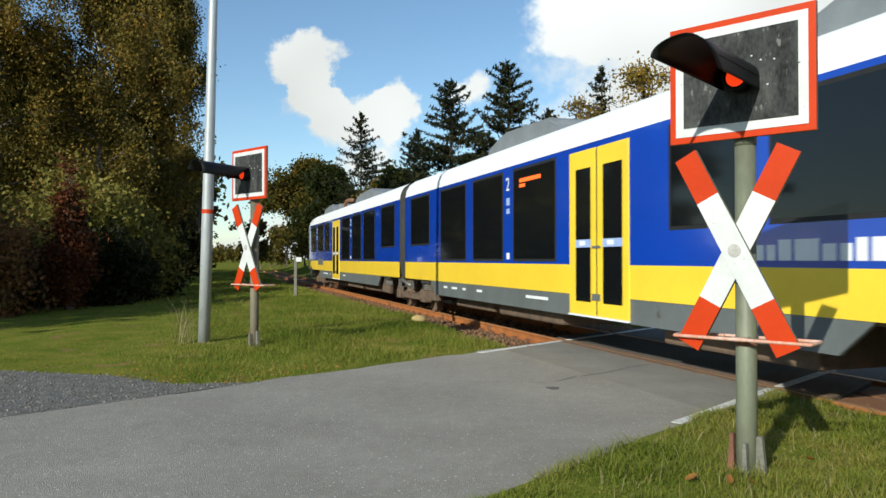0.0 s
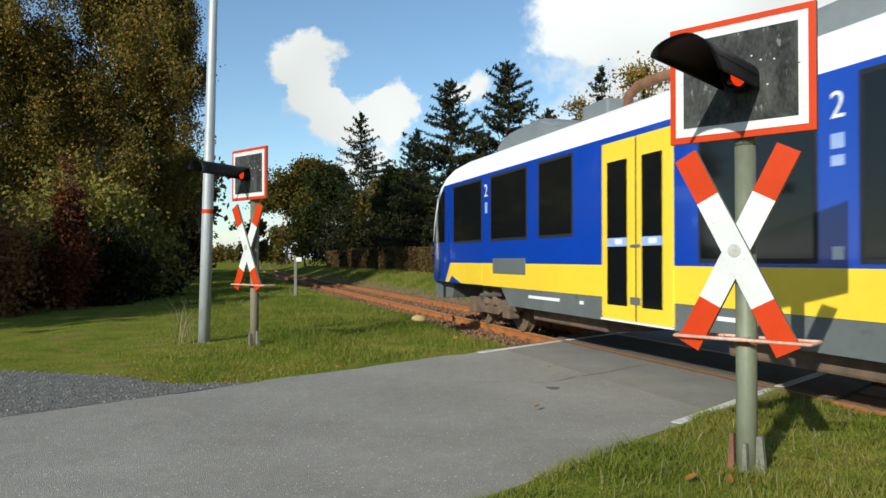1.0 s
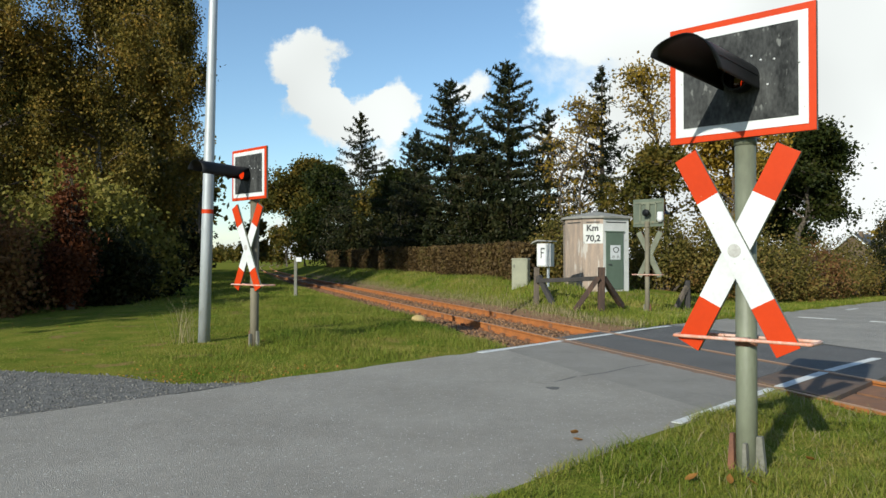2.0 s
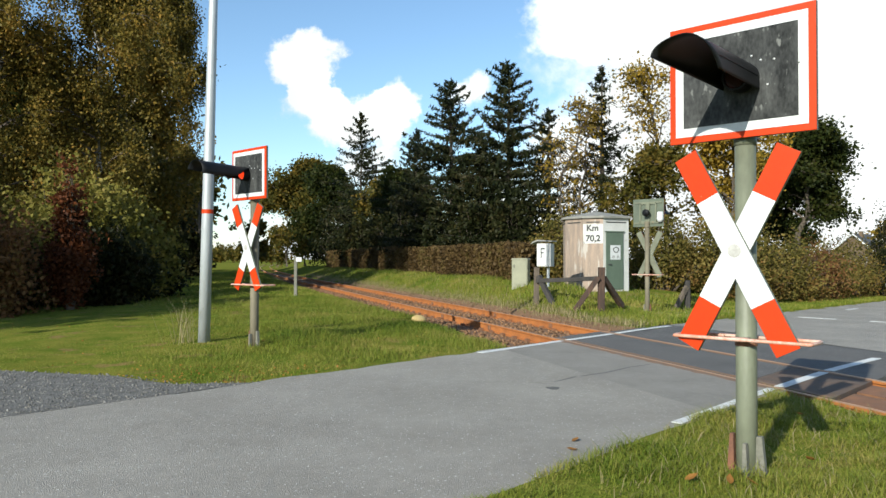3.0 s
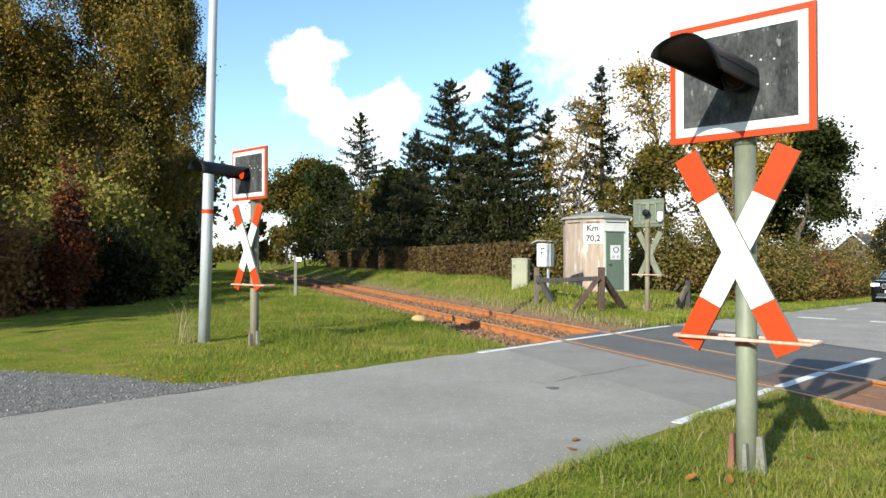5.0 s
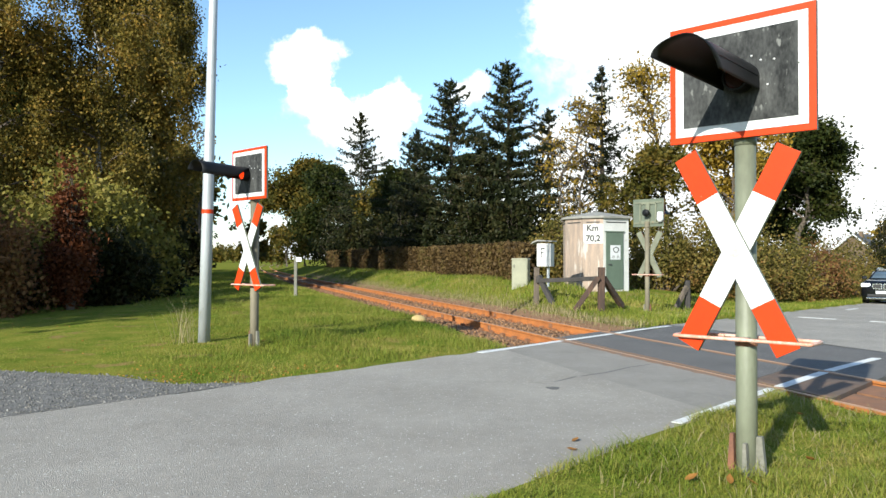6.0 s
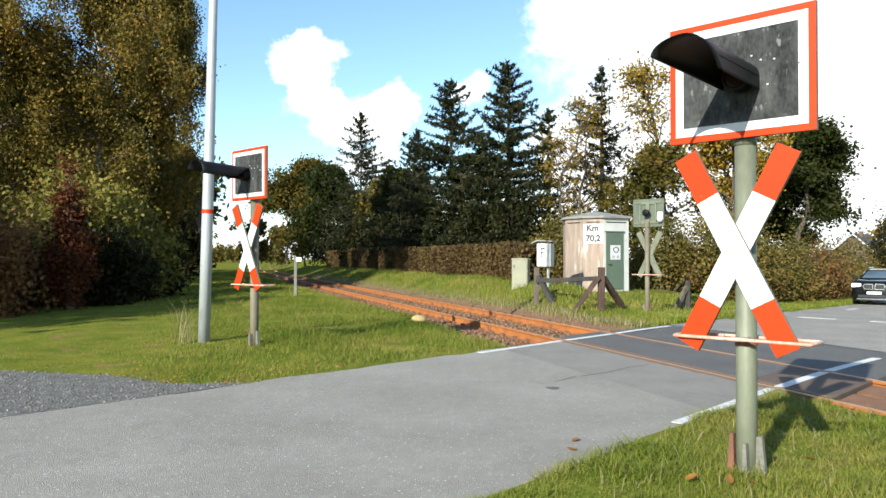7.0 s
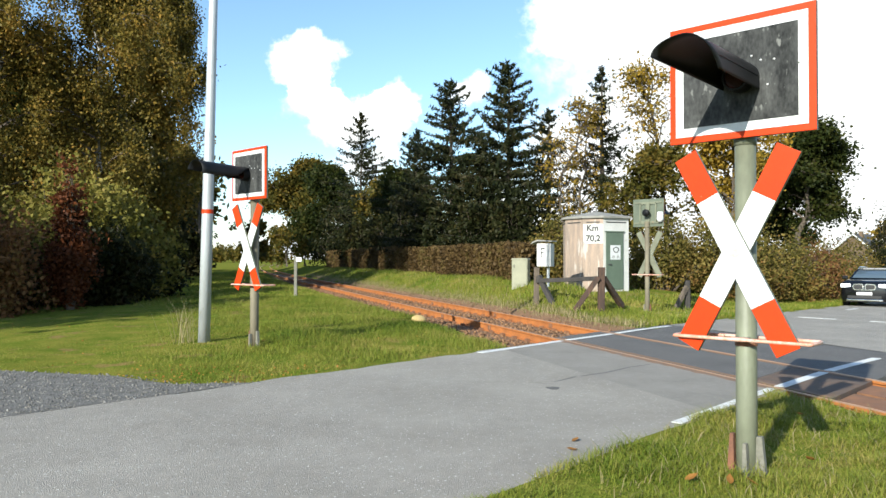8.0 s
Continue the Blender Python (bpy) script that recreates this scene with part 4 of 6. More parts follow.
        for j in range(4):
            for k in range(28):
                bm.faces.new((R[j][k], R[j][(k + 1) % 28], R[(j + 1) % 4][(k + 1) % 28], R[(j + 1) % 4][k]))
        bmesh.ops.recalc_face_normals(bm, faces=list(bm.faces))
        part("lamp_ring", bm, HOOD_BLACK, t, "black rim of the lamp")
        for bx, bz in ((.07, .146), (.13, .108), (.216, .10), (.37, .056), (-.076, -.05), (-.04, -.067), (.173, -.06)):
            bm = bmesh.new()
            bmesh.ops.create_icosphere(bm, subdivisions=1, radius=.008, matrix=Matrix.Translation((lx + bx, -.125, lz + bz)))
            part("bolt", bm, WHITE_PAINT, bd, "bright bolt head")
    if back:
        bm = bmesh.new()
        tube(bm, [(-.02, .072, board_z + .40), (-.02, .16, board_z + .40), (-.02, .19, board_z + .40)], [.10, .10, .05], 20)
        part("lamp_housing", bm, HOOD_BLACK, t, "dark round lamp housing")
        bm = bmesh.new()
        tube(bm, [(-.40, -.03, board_z + .12), (-.40, -.03, board_z + .20), (-.40, -.03, board_z + .42)], [.06, .10, .085], 16)
        part("repeater_case", bm, WHITE_PAINT, t, "small white rounded case", smooth=True)
        bm = bmesh.new()
        for x0, x1, z0, z1 in ((-.27, -.23, .12, .70), (.23, .27, .12, .70), (-.27, .27, .66, .70), (-.27, .27, .12, .16)):
            box(bm, x0, x1, -.078, -.045, board_z + z0, board_z + z1)
        part("back_frame", bm, POST_PAINT, t)
    # cross
    for k, ang in enumerate((27.4, -27.4)):
        m = Matrix.Translation((-.02, -.10 - .034 * k, cross_z)) @ Matrix.Rotation(radians(ang), 4, "Y")
        bm = bmesh.new()
        box(bm, -.0825, .0825, -.016, -.009, -.40, .40, 0, m)
        arm = part("cross_arm", bm, WHITE_PAINT, t, "white arm with red ends")
        bm = bmesh.new()
        box(bm, -.0825, .0825, -.0085, .016, -.745, .745, 0, m)
        part("arm_back", bm, ARM_BACK, arm, "dull pale green back of the arm")
        for sgn in (-1, 1):
            bm = bmesh.new()
            a, b = (.40, .745) if sgn > 0 else (-.745, -.40)
            box(bm, -.0825, .0825, -.016, -.009, a, b, 0, m)
            part("red_end", bm, RED_PAINT, arm)
        if k:
            bm = bmesh.new()
            tube(bm, [(-.02, -.1505, cross_z - .005), (-.02, -.1525, cross_z - .005)], .045, 20)
            part("hub_mark", bm, material("faded_mark", (0.27, 0.26, 0.24), (0.45, 0.44, 0.42), 30, 0.7), arm)
    # bent rod loop below the cross
    rz = cross_z - .60
    bm = bmesh.new()
    pts = []
    for k in range(33):
        a = 2 * math.pi * k / 32
        c, s_ = math.cos(a), math.sin(a)
        x = .40 * (1 if c > 0 else -1) * min(1, abs(c) * 6) + .06 * c
        y = -.03 + .115 * (1 if s_ > 0 else -1) * min(1, abs(s_) * 2.2)
        pts.append((x, y, rz))
    tube(bm, pts, .0125, 8, cap=False)
    box(bm, -.05, .05, -.15, -.06, rz - .012, rz + .012)
    part("rod_loop", bm, ROD_PAINT, t, "bent steel rod with flaking red and white paint", smooth=True)
    bm = bmesh.new()
    tube(bm, [(0, 0, rz - .05), (0, 0, rz + .0)], .073, 20)
    part("clamp", bm, RUSTY, t)
    if not board:
        return t
    # the lamp: a two-faced disc that turns inside the lens ring
    lamp = new("lamp")
    lamp.parent = t
    lamp.matrix_basis = pose(lx, -.200, board_z + .39)
    bm = bmesh.new()
    tube(bm, [(0, -.024, 0), (0, -.020, 0)], .063, 24)
    part("lit_lens", bm, LAMP_GLOW, lamp)
    bm = bmesh.new()
    tube(bm, [(0, -.0195, 0), (0, .024, 0)], .070, 24)
    part("dark_lens", bm, LENS_RED, lamp)
    return t, lamp


near_signal, near_lamp = signal((2.07, 5.10, gz(2.07, 5.10)), 2.27, 1.515, "red-edged level-crossing signal with hooded lamp and cross on grass", lx=.022)
left_signal, left_lamp = signal((-3.03, 12.0, gz(-3.03, 12.0) - .02), 2.36, 1.60, "weathered level-crossing signal with a hooded red lamp beside a steel post", paint=POST_OLD, notch=85.0)
# ---- the railcar ----
T_BLUE = material("glossy_blue_paint", (0.006, 0.052, 0.40), (0.006, 0.046, 0.36), 0.8, 0.16, bump=0.02, bump_scale=1.5, coat=0.6)
T_YELLOW = material("glossy_yellow_paint", (0.90, 0.62, 0.05), (0.82, 0.55, 0.045), 0.9, 0.3, coat=0.3, spots=((0.55, 0.38, 0.06), 3, 0.74))
T_GREY = material("grey_skirt_paint", (0.13, 0.145, 0.15), (0.10, 0.11, 0.112), 1.5, 0.5, spots=((0.08, 0.07, 0.06), 4, 0.66))
T_WHITE = material("white_roof_paint", (0.80, 0.80, 0.80), (0.72, 0.72, 0.71), 0.8, 0.45, spots=((0.5, 0.48, 0.45), 3, 0.72))
T_ROOFBOX = material("grey_roof_plastic", (0.20, 0.22, 0.24), (0.15, 0.165, 0.18), 2, 0.6)
T_RUBBER = material("grey_brown_bellows", (0.045, 0.042, 0.04), (0.025, 0.024, 0.023), 5, 0.8, bump=0.3, bump_scale=12)
T_BOGIE = material("dusty_brown_bogie", (0.17, 0.11, 0.07), (0.075, 0.055, 0.043), 6, 0.85, bump=0.4)
T_STEEL = material("dull_steel", (0.25, 0.24, 0.23), (0.15, 0.14, 0.13), 6, 0.5, metal=0.6)
T_GLASS = glass_material("dark_train_glass", (0.006, 0.007, 0.008), 0.07)
T_FRAME = material("black_window_rubber", (0.012, 0.012, 0.013), (0.02, 0.02, 0.02), 8, 0.6)
T_MARK = material("white_lettering", (0.78, 0.80, 0.82), (0.7, 0.72, 0.74), 6, 0.5)
T_PALE = material("pale_blue_sticker", (0.35, 0.45, 0.72), (0.25, 0.36, 0.65), 8, 0.5)
T_EXHAUST = material("rusty_exhaust", (0.26, 0.12, 0.06), (0.14, 0.07, 0.04), 6, 0.7, bump=0.3)
T_DISPLAY = glow_material("orange_display", (1.0, 0.13, 0.02), 0.8)

PROFILE = [(1.28, .56), (1.33, .62), (1.36, .90), (1.375, .90), (1.375, 1.36), (1.375, 1.80), (1.375, 2.4), (1.375, 2.95), (1.37, 3.19),
           (1.34, 3.36), (1.25, 3.53), (1.08, 3.66), (.8, 3.745), (.4, 3.79), (0.0, 3.80)]
NOSE_Z = [(.5, 20.8), (.84, 21.05), (1.6, 21.08), (1.86, 21.03), (2.3, 20.75), (2.95, 20.15), (3.3, 19.55), (3.53, 19.0), (3.7, 18.3), (3.82, 17.6)]


def nose_end(z):
    return float(np.interp(z, [p[0] for p in NOSE_Z], [p[1] for p in NOSE_Z]))


def nose_x(x, y):
    return x * (1 - 0.13 * (max(0.0, y - 18.6) / 2.2) ** 2.5)


def shell(sgn, part_rows, parent, name, mat, y0=0.32, y1=16.9, nose=True, label=""):
    """One colour's strip of a car's shell, both sides; sgn: which half of the set."""
    bm = bmesh.new()
    T = 9
    for side in (-1, 1):
        rows = []
        for x, z in part_rows:
            pts = [(side * x, sgn * y0, z), (side * x, sgn * y1, z)]
            if nose:
                ye = nose_end(z)
                yb = min(18.4, max(y1 + .05, ye - 1.2))
                for i in range(1, T + 1):
                    y = yb + (ye - yb) * (i / T) ** 0.8
                    # the side turns in towards the nose
                    pts.append((side * nose_x(x, y), sgn * y, z))
                pts.append((0.0, sgn * (nose_end(z) + 0.06), z))
            rows.append([bm.verts.new(p) for p in pts])
        for a, b in zip(rows, rows[1:]):
            for k in range(len(a) - 1):
                bm.faces.new((a[k], a[k + 1], b[k + 1], b[k]))
    bmesh.ops.remove_doubles(bm, verts=list(bm.verts), dist=0.0005)
    bmesh.ops.recalc_face_normals(bm, faces=list(bm.faces))
    return part(name, bm, mat, parent, label, smooth=True)


def plate(parent, name, mat, side, y0, y1, z0, z1, proud=0.004, deep=0.02, label="", bevel=0.0, x=1.375):
    bm = bmesh.new()
    lo, hi = sorted((side * (x + proud), side * (x - deep)))
    box(bm, lo, hi, min(y0, y1), max(y0, y1), z0, z1, bevel)
    return part(name, bm, mat, parent, label)


def wheelset(parent, y):
    for side in (-1, 1):
        bm = bmesh.new()
        tube(bm, [(side * .68, y, .385), (side * .715, y, .385)], .42, 28)
        tube(bm, [(side * .715, y, .385), (side * .82, y, .385)], .385, 28)
        part("wheel", bm, T_BOGIE, parent, "rust-brown steel wheel")
    bm = bmesh.new()
    tube(bm, [(-.7, y, .385), (.7, y, .385)], .08, 12)
    part("axle", bm, T_BOGIE, parent)


def bogie(train, yc, half):
    b = new("bogie")
    b.parent = train
    b["label"] = "dusty brown bogie"
    for y in (-half, half):
        wheelset(b, yc + y)
    for side in (-1, 1):
        bm = bmesh.new()
        prism(bm, [(-half - .35, .42), (-half + .25, .42), (-half + .55, .30), (half - .55, .30), (half - .25, .42), (half + .35, .42), (half + .35, .60), (half - .3, .62),
                   (half - .55, .52), (-half + .55, .52), (-half + .3, .62), (-half - .35, .60)], -.09, .09,
              Matrix.Translation((side * 1.0, yc, 0)) @ Matrix.Rotation(math.pi / 2, 4, "Z"))
        part("bogie_frame", bm, T_BOGIE, b)
        for y in (-half, half):
            bm = bmesh.new()
            box(bm, side * 1.05 - .12, side * 1.05 + .12, yc + y - .17, yc + y + .17, .26, .54, .03)
            part("axle_box", bm, T_BOGIE, b)
        bm = bmesh.new()
        tube(bm, [(side * 1.12, yc - .55, .72), (side * 1.12, yc + .5, .66)], .045, 10)
        part("damper", bm, T_STEEL, b, "pale grey damper")
        for y in (-.25, .25):
            bm = bmesh.new()
            tube(bm, [(side * 1.0, yc + y, .5), (side * 1.0, yc + y, .86)], .16, 14)
            part("spring", bm, T_BOGIE, b)


def build_train():
    t = thing("railcar", pose(0, 0, 0), "two-part blue, yellow and white diesel railcar passing on the rails", "train")
    for sgn in (-1, 1):
        roof = shell(sgn, PROFILE[8:], t, "roof", T_WHITE, label="white roof")
        blue = shell(sgn, PROFILE[4:9], t, "body_side", T_BLUE, label="blue body side")
        yel = shell(sgn, PROFILE[3:5], t, "yellow_band", T_YELLOW, y1=16.9, nose=False, label="yellow band")
        shell(sgn, PROFILE[3:5], t, "nose_skin", T_BLUE, y0=16.9, label="blue nose")
        for side in (-1, 1):
            # slanting end of the yellow band
            bm = bmesh.new()
            o = [(sgn * 16.9, .905), (sgn * 19.35, .905), (sgn * 18.95, 1.357), (sgn * 16.9, 1.357)]
            a = [bm.verts.new((side * (nose_x(1.375, abs(y)) + .006), y, z)) for y, z in o]
            b = [bm.verts.new((side * 1.2, y, z)) for y, z in o]
            bm.faces.new(a), bm.faces.new(b)
            for i in range(4):
                bm.faces.new((a[i], a[(i + 1) % 4], b[(i + 1) % 4], b[i]))
            bmesh.ops.recalc_face_normals(bm, faces=list(bm.faces))
            part("yellow_band", bm, T_YELLOW, t)
            # skirt, cut away over the bogies
            bm = bmesh.new()
            prism(bm, [(2.75, .90), (15.9, .90), (15.5, .56), (3.15, .56)], 0, .05,
                  Matrix.Translation((side * 1.342 + .025, 0, 0)) @ Matrix.Rotation(math.pi / 2, 4, "Z") @ Matrix.Diagonal((sgn, 1, 1, 1)))
            sk = part("skirt", bm, T_GREY, t, "grey lower skirt")
            for k, (y, w) in enumerate(((-4.1, .25), (-4.8, .35), (-5.4, .2), (-6.4, .3), (-8.9, .2), (-9.5, .9)) if sgn < 0 else ((12.6, .12), (13.4, 1.2), (9.0, .5))):
                plate(sk, "lettering_bar", T_MARK, side, y, y + w, .75, .80, .004, .004, x=1.368)
            # windows
            for y0, y1, z0 in ((.9, 2.7, 1.8), (3.6, 5.45, 1.4), (5.87, 7.57, 1.4), (8.04, 9.82, 1.4), (12.92, 14.18, 1.8), (14.65, 16.42, 1.8)):
                w = plate(t, "window", T_FRAME, side, sgn * y0, sgn * y1, z0, 3.12, .003, label="black-framed window")
                plate(w, "pane", T_GLASS, side, sgn * (y0 + .05), sgn * (y1 - .05), z0 + .05, 3.07, .007, label="dark reflecting glass")
            # cab side windows follow the nose
            w = plate(t, "window", T_FRAME, side, sgn * 16.9, sgn * 18.74, 1.8, 3.12, .003, deep=.1, label="black-framed cab window")
            plate(w, "pane", T_GLASS, side, sgn * 16.95, sgn * 18.69, 1.85, 3.07, .007, deep=.1, label="dark reflecting glass")
            bm = bmesh.new()
            sheets = []
            for e in (.008, -.05):
                g = []
                for z in (1.85, 2.1, 2.3, 2.6, 2.88, 3.06):
                    ye = nose_end(z) - .13 - .12 * (z - 1.85)
                    g.append([bm.verts.new((side * (nose_x(1.375, y) + e), sgn * y, z)) for y in (19.42 + (ye - 19.42) * k / 8 for k in range(9))])
                for r0, r1 in zip(g, g[1:]):
                    for k in range(8):
                        bm.faces.new((r0[k], r0[k + 1], r1[k + 1], r1[k]))
                rim = g[0] + [r[-1] for r in g[1:]] + g[-1][-2::-1] + [r[0] for r in g[-2:0:-1]]
                sheets.append(rim)
            for i in range(len(sheets[0])):
                j = (i + 1) % len(sheets[0])
                bm.faces.new((sheets[0][i], sheets[0][j], sheets[1][j], sheets[1][i]))
            bmesh.ops.recalc_face_normals(bm, faces=list(bm.faces))
            part("cab_window", bm, T_GLASS, t, "dark cab side window")
            # white edge that runs from the roof down the front pillar
            bm = bmesh.new()
            zs = [1.9, 2.1, 2.3, 2.6, 2.95, 3.19]
            rows = [[bm.verts.new((side * (nose_x(1.375, nose_end(z) - d) + e), sgn * (nose_end(z) - d), z)) for d, e in ((.015, .006), (.11 + .12 * (z - 1.9), .006), (.11 + .12 * (z - 1.9), -.04), (.015, -.04))] for z in zs]
            for a, b in zip(rows, rows[1:]):
                for i in range(4):
                    bm.faces.new((a[i], a[(i + 1) % 4], b[(i + 1) % 4], b[i]))
            bm.faces.new(rows[0]), bm.faces.new(rows[-1])
            bmesh.ops.recalc_face_normals(bm, faces=list(bm.faces))
            part("front_pillar", bm, T_WHITE, t, "white front pillar")
            # pillar figures
            for z0, z1 in ((2.30, 2.40), (2.46, 2.60)):
                plate(blue, "class_panel", T_PALE, side, sgn * 7.73, sgn * 7.88, z0, z1, .004)
            plate(blue, "sticker", T_MARK, side, sgn * 7.74, sgn * 7.87, 1.44, 1.56, .005)
            # door
            d = new("door")
            d.parent = t
            d["label"] = "yellow double door"
            for y0, y1, g0, g1 in ((10.30, 11.12, 10.52, 10.98), (11.16, 12.02, 11.34, 11.86)):
                leaf = plate(d, "door_leaf", T_YELLOW, side, sgn * y0, sgn * y1, .60, 3.10, .012, .06, "yellow door leaf", .012)
                plate(leaf, "pane", T_GLASS, side, sgn * g0, sgn * g1, .80, 2.82, .016, .03, "narrow dark door pane")
                plate(leaf, "sticker", T_PALE, side, sgn * g0, sgn * g1, 1.62, 1.74, .018, .0)
                plate(leaf, "sticker", T_MARK, side, sgn * (g0 + .12), sgn * (g0 + .3), 1.65, 1.72, .020, .0)
            plate(d, "door_seal", T_FRAME, side, sgn * 11.12, sgn * 11.16, .62, 3.08, .004, .05)
            plate(d, "door_sill", T_MARK, side, sgn * 10.3, sgn * 12.02, .575, .60, .03, .05)
            for z in (1.62, .88):
                plate(d, "handle", T_GREY, side, sgn * 11.02, sgn * 11.26, z - (.05 if z < 1 else .02), z + (.05 if z < 1 else .02), .02, .0)
        # the class figure on the pillar
        for side in (-1, 1):
            cu = bpy.data.curves.new("figure", "FONT")
            cu.body, cu.size, cu.align_x, cu.extrude = "2", .36, "CENTER", .002
            dg = bpy.data.objects.new("figure", cu)
            me = bpy.data.meshes.new_from_object(dg)
            bpy.data.objects.remove(dg)
            me.materials.append(T_MARK)
            fig = new("class_figure", me)
            fig.parent = blue
            face = Matrix.Rotation(side * math.pi / 2, 4, "Z") @ Matrix.Rotation(math.pi / 2, 4, "X")
            fig.matrix_basis = Matrix.Translation((side * 1.381, sgn * 7.80, 2.74)) @ face
            small = new("class_figure", me)
            small.parent = blue
            small.matrix_basis = Matrix.Translation((side * 1.381, sgn * 16.66, 2.72)) @ face
            plate(blue, "sticker", T_PALE, side, sgn * 16.60, sgn * 16.72, 2.38, 2.60, .004)
        # nose underside and coupler skirt
        bm = bmesh.new()
        prism(bm, [(19.6, .52), (20.7, .45), (20.95, .6), (21.0, .9), (19.4, .9)], -1.1, 1.1, Matrix.Rotation(math.pi / 2, 4, "Z") @ Matrix.Diagonal((sgn, 1, 1, 1)))
        part("nose_skirt", bm, T_GREY, t, "grey nose skirt")
        # floor and equipment under it
        bm = bmesh.new()
        box(bm, -1.3, 1.3, min(sgn * .35, sgn * 19.4), max(sgn * .35, sgn * 19.4), .86, .95)
        part("underframe", bm, T_BOGIE, t)
        for y0, y1, w in ((4.0, 6.4, 1.1), (6.8, 9.6, 1.15), (12.4, 15.0, 1.1)):
            bm = bmesh.new()
            box(bm, -w, w, min(sgn * y0, sgn * y1), max(sgn * y0, sgn * y1), .33, .86, .04)
            part("underfloor_case", bm, T_BOGIE, t)
        bogie(t, sgn * 17.1, .95)
        # roof boxes
        for y0, y1, h in ((5.7, 9.0, .33), (14.4, 17.1, .33)):
            bm = bmesh.new()
            prism(bm, [(y0, 3.70), (y1, 3.70), (y1 - .08, 3.9), (y1 - .35, 3.70 + h), (y0 + .7, 3.76 + h), (y0 + .1, 3.90)] if sgn > 0 else
                  [(-y0, 3.70), (-y0 - .1, 3.90), (-y0 - .7, 3.76 + h), (-y1 + .35, 3.70 + h), (-y1 + .08, 3.9), (-y1, 3.70)], -.95, .95, Matrix.Rotation(math.pi / 2, 4, "Z"))
            bmesh.ops.recalc_face_normals(bm, faces=list(bm.faces))
            es = [e for e in bm.edges if min(v.co.z for v in e.verts) > 3.8]
            bmesh.ops.bevel(bm, geom=es, offset=.09, segments=3, affect="EDGES")
            part("roof_box", bm, T_ROOFBOX, t, "grey rooftop unit", smooth=False)
    # exhaust and small roof box on the trailing car
    bm = bmesh.new()
    tube(bm, [(-.75, 12.35, 3.70), (-.75, 12.3, 3.92), (-.75, 12.05, 4.02), (-.75, 11.5, 4.02), (-.7, 10.8, 3.98)], .075, 12)
    part("exhaust_pipe", bm, T_EXHAUST, t, "rusty exhaust pipe", smooth=True)
    bm = bmesh.new()
    box(bm, -.95, .6, 12.6, 13.4, 3.70, 3.95, .03)
    part("roof_box", bm, T_ROOFBOX, t)
    for side in (-1, 1):
        plate(t, "grille", T_GREY, side, 14.72, 16.28, 1.16, 1.46, .008, label="dark grey air grille")
        # operator's name as plain blocks
        y = -14.15
        for k, w in enumerate((.2, .17, .12, .17, .3, .16, .13, .12, .2, .15, .17, .15)):
            plate(t, "lettering_bar", T_MARK, side, y, y - w, 1.43, 1.64 if k in (0, 3, 4, 7, 8) else 1.59, .005, .003)
            y -= w + .045
        plate(t, "destination_display", T_DISPLAY, side, -8.35, -9.25, 2.84, 2.91, .009, .0)
        plate(t, "destination_display", T_DISPLAY, side, -8.35, -8.6, 2.75, 2.81, .009, .0)
    # bellows between the cars and the shared bogie
    bm = bmesh.new()
    for k in range(7):
        y = -.30 + .1 * k
        o = 0.03 if k % 2 else 0.0
        ring = [(x * (1 - o * .6), z) for x, z in [(1.31, .95)] + PROFILE[4:]]
        full = [(-x, z) for x, z in ring] + [(x, z) for x, z in reversed(ring[:-1])]
        vs = [bm.verts.new((x, y, z - .03)) for x, z in full]
        if k:
            for i in range(len(vs) - 1):
                bm.faces.new((prev[i], prev[i + 1], vs[i + 1], vs[i]))
        prev = vs
    part("bellows", bm, T_RUBBER, t, "grey-brown gangway bellows")
    bogie(t, 0, 1.3)
    for side in (-1, 1):
        for y in (-.66, .66):
            bm = bmesh.new()
            prism(bm, [(y - .10, .60), (y + .10, .60), (y + .05, 1.02), (y - .07, 1.02)], -.03, .03, Matrix.Translation((side * 1.27, 0, 0)) @ Matrix.Rotation(math.pi / 2, 4, "Z"))
            bmesh.ops.recalc_face_normals(bm, faces=list(bm.faces))
            part("damper_bracket", bm, T_STEEL, t, "pale upright damper bracket")
        bm = bmesh.new()
        tube(bm, [(side * 1.30, -.62, .70), (side * 1.30, .05, .80), (side * 1.30, .58, .88)], [.055, .055, .03], 12)
        part("yaw_damper", bm, T_STEEL, t, "dull steel damper between the cars", smooth=True)
        for e in (-1, 1):
            bm = bmesh.new()
            box(bm, side * 1.2 - .13, side * 1.2 + .13, min(e * 1.75, e * 2.45), max(e * 1.75, e * 2.45), .80, .90, .015)
            for k in range(6):
                y = e * (1.80 + .12 * k)
                box(bm, side * 1.2 - .13, side * 1.2 + .13, y - .03, y + .03, .90, .96)
            part("spring_seat", bm, T_RUBBER, t, "dark ribbed spring seat")
            for k in range(4):
                bm = bmesh.new()
                y, r = e * (1.84 + .16 * k), .055
                tube(bm, [(side * 1.24 + r * math.cos(a), y + r * math.sin(a), .62 + .16 * a / 22) for a in (22 * i / 36 for i in range(37))], .014, 6)
                part("coil_spring", bm, T_STEEL, t, "small pale coil spring", smooth=True)
            bm = bmesh.new()
            prism(bm, [(e * 2.35, .82), (e * 2.62, .84), (e * 3.08, .40), (e * 1.95, .36), (e * 1.85, .56)], -.04, .04, Matrix.Translation((side * 1.22, 0, 0)) @ Matrix.Rotation(math.pi / 2, 4, "Z"))
            bmesh.ops.recalc_face_normals(bm, faces=list(bm.faces))
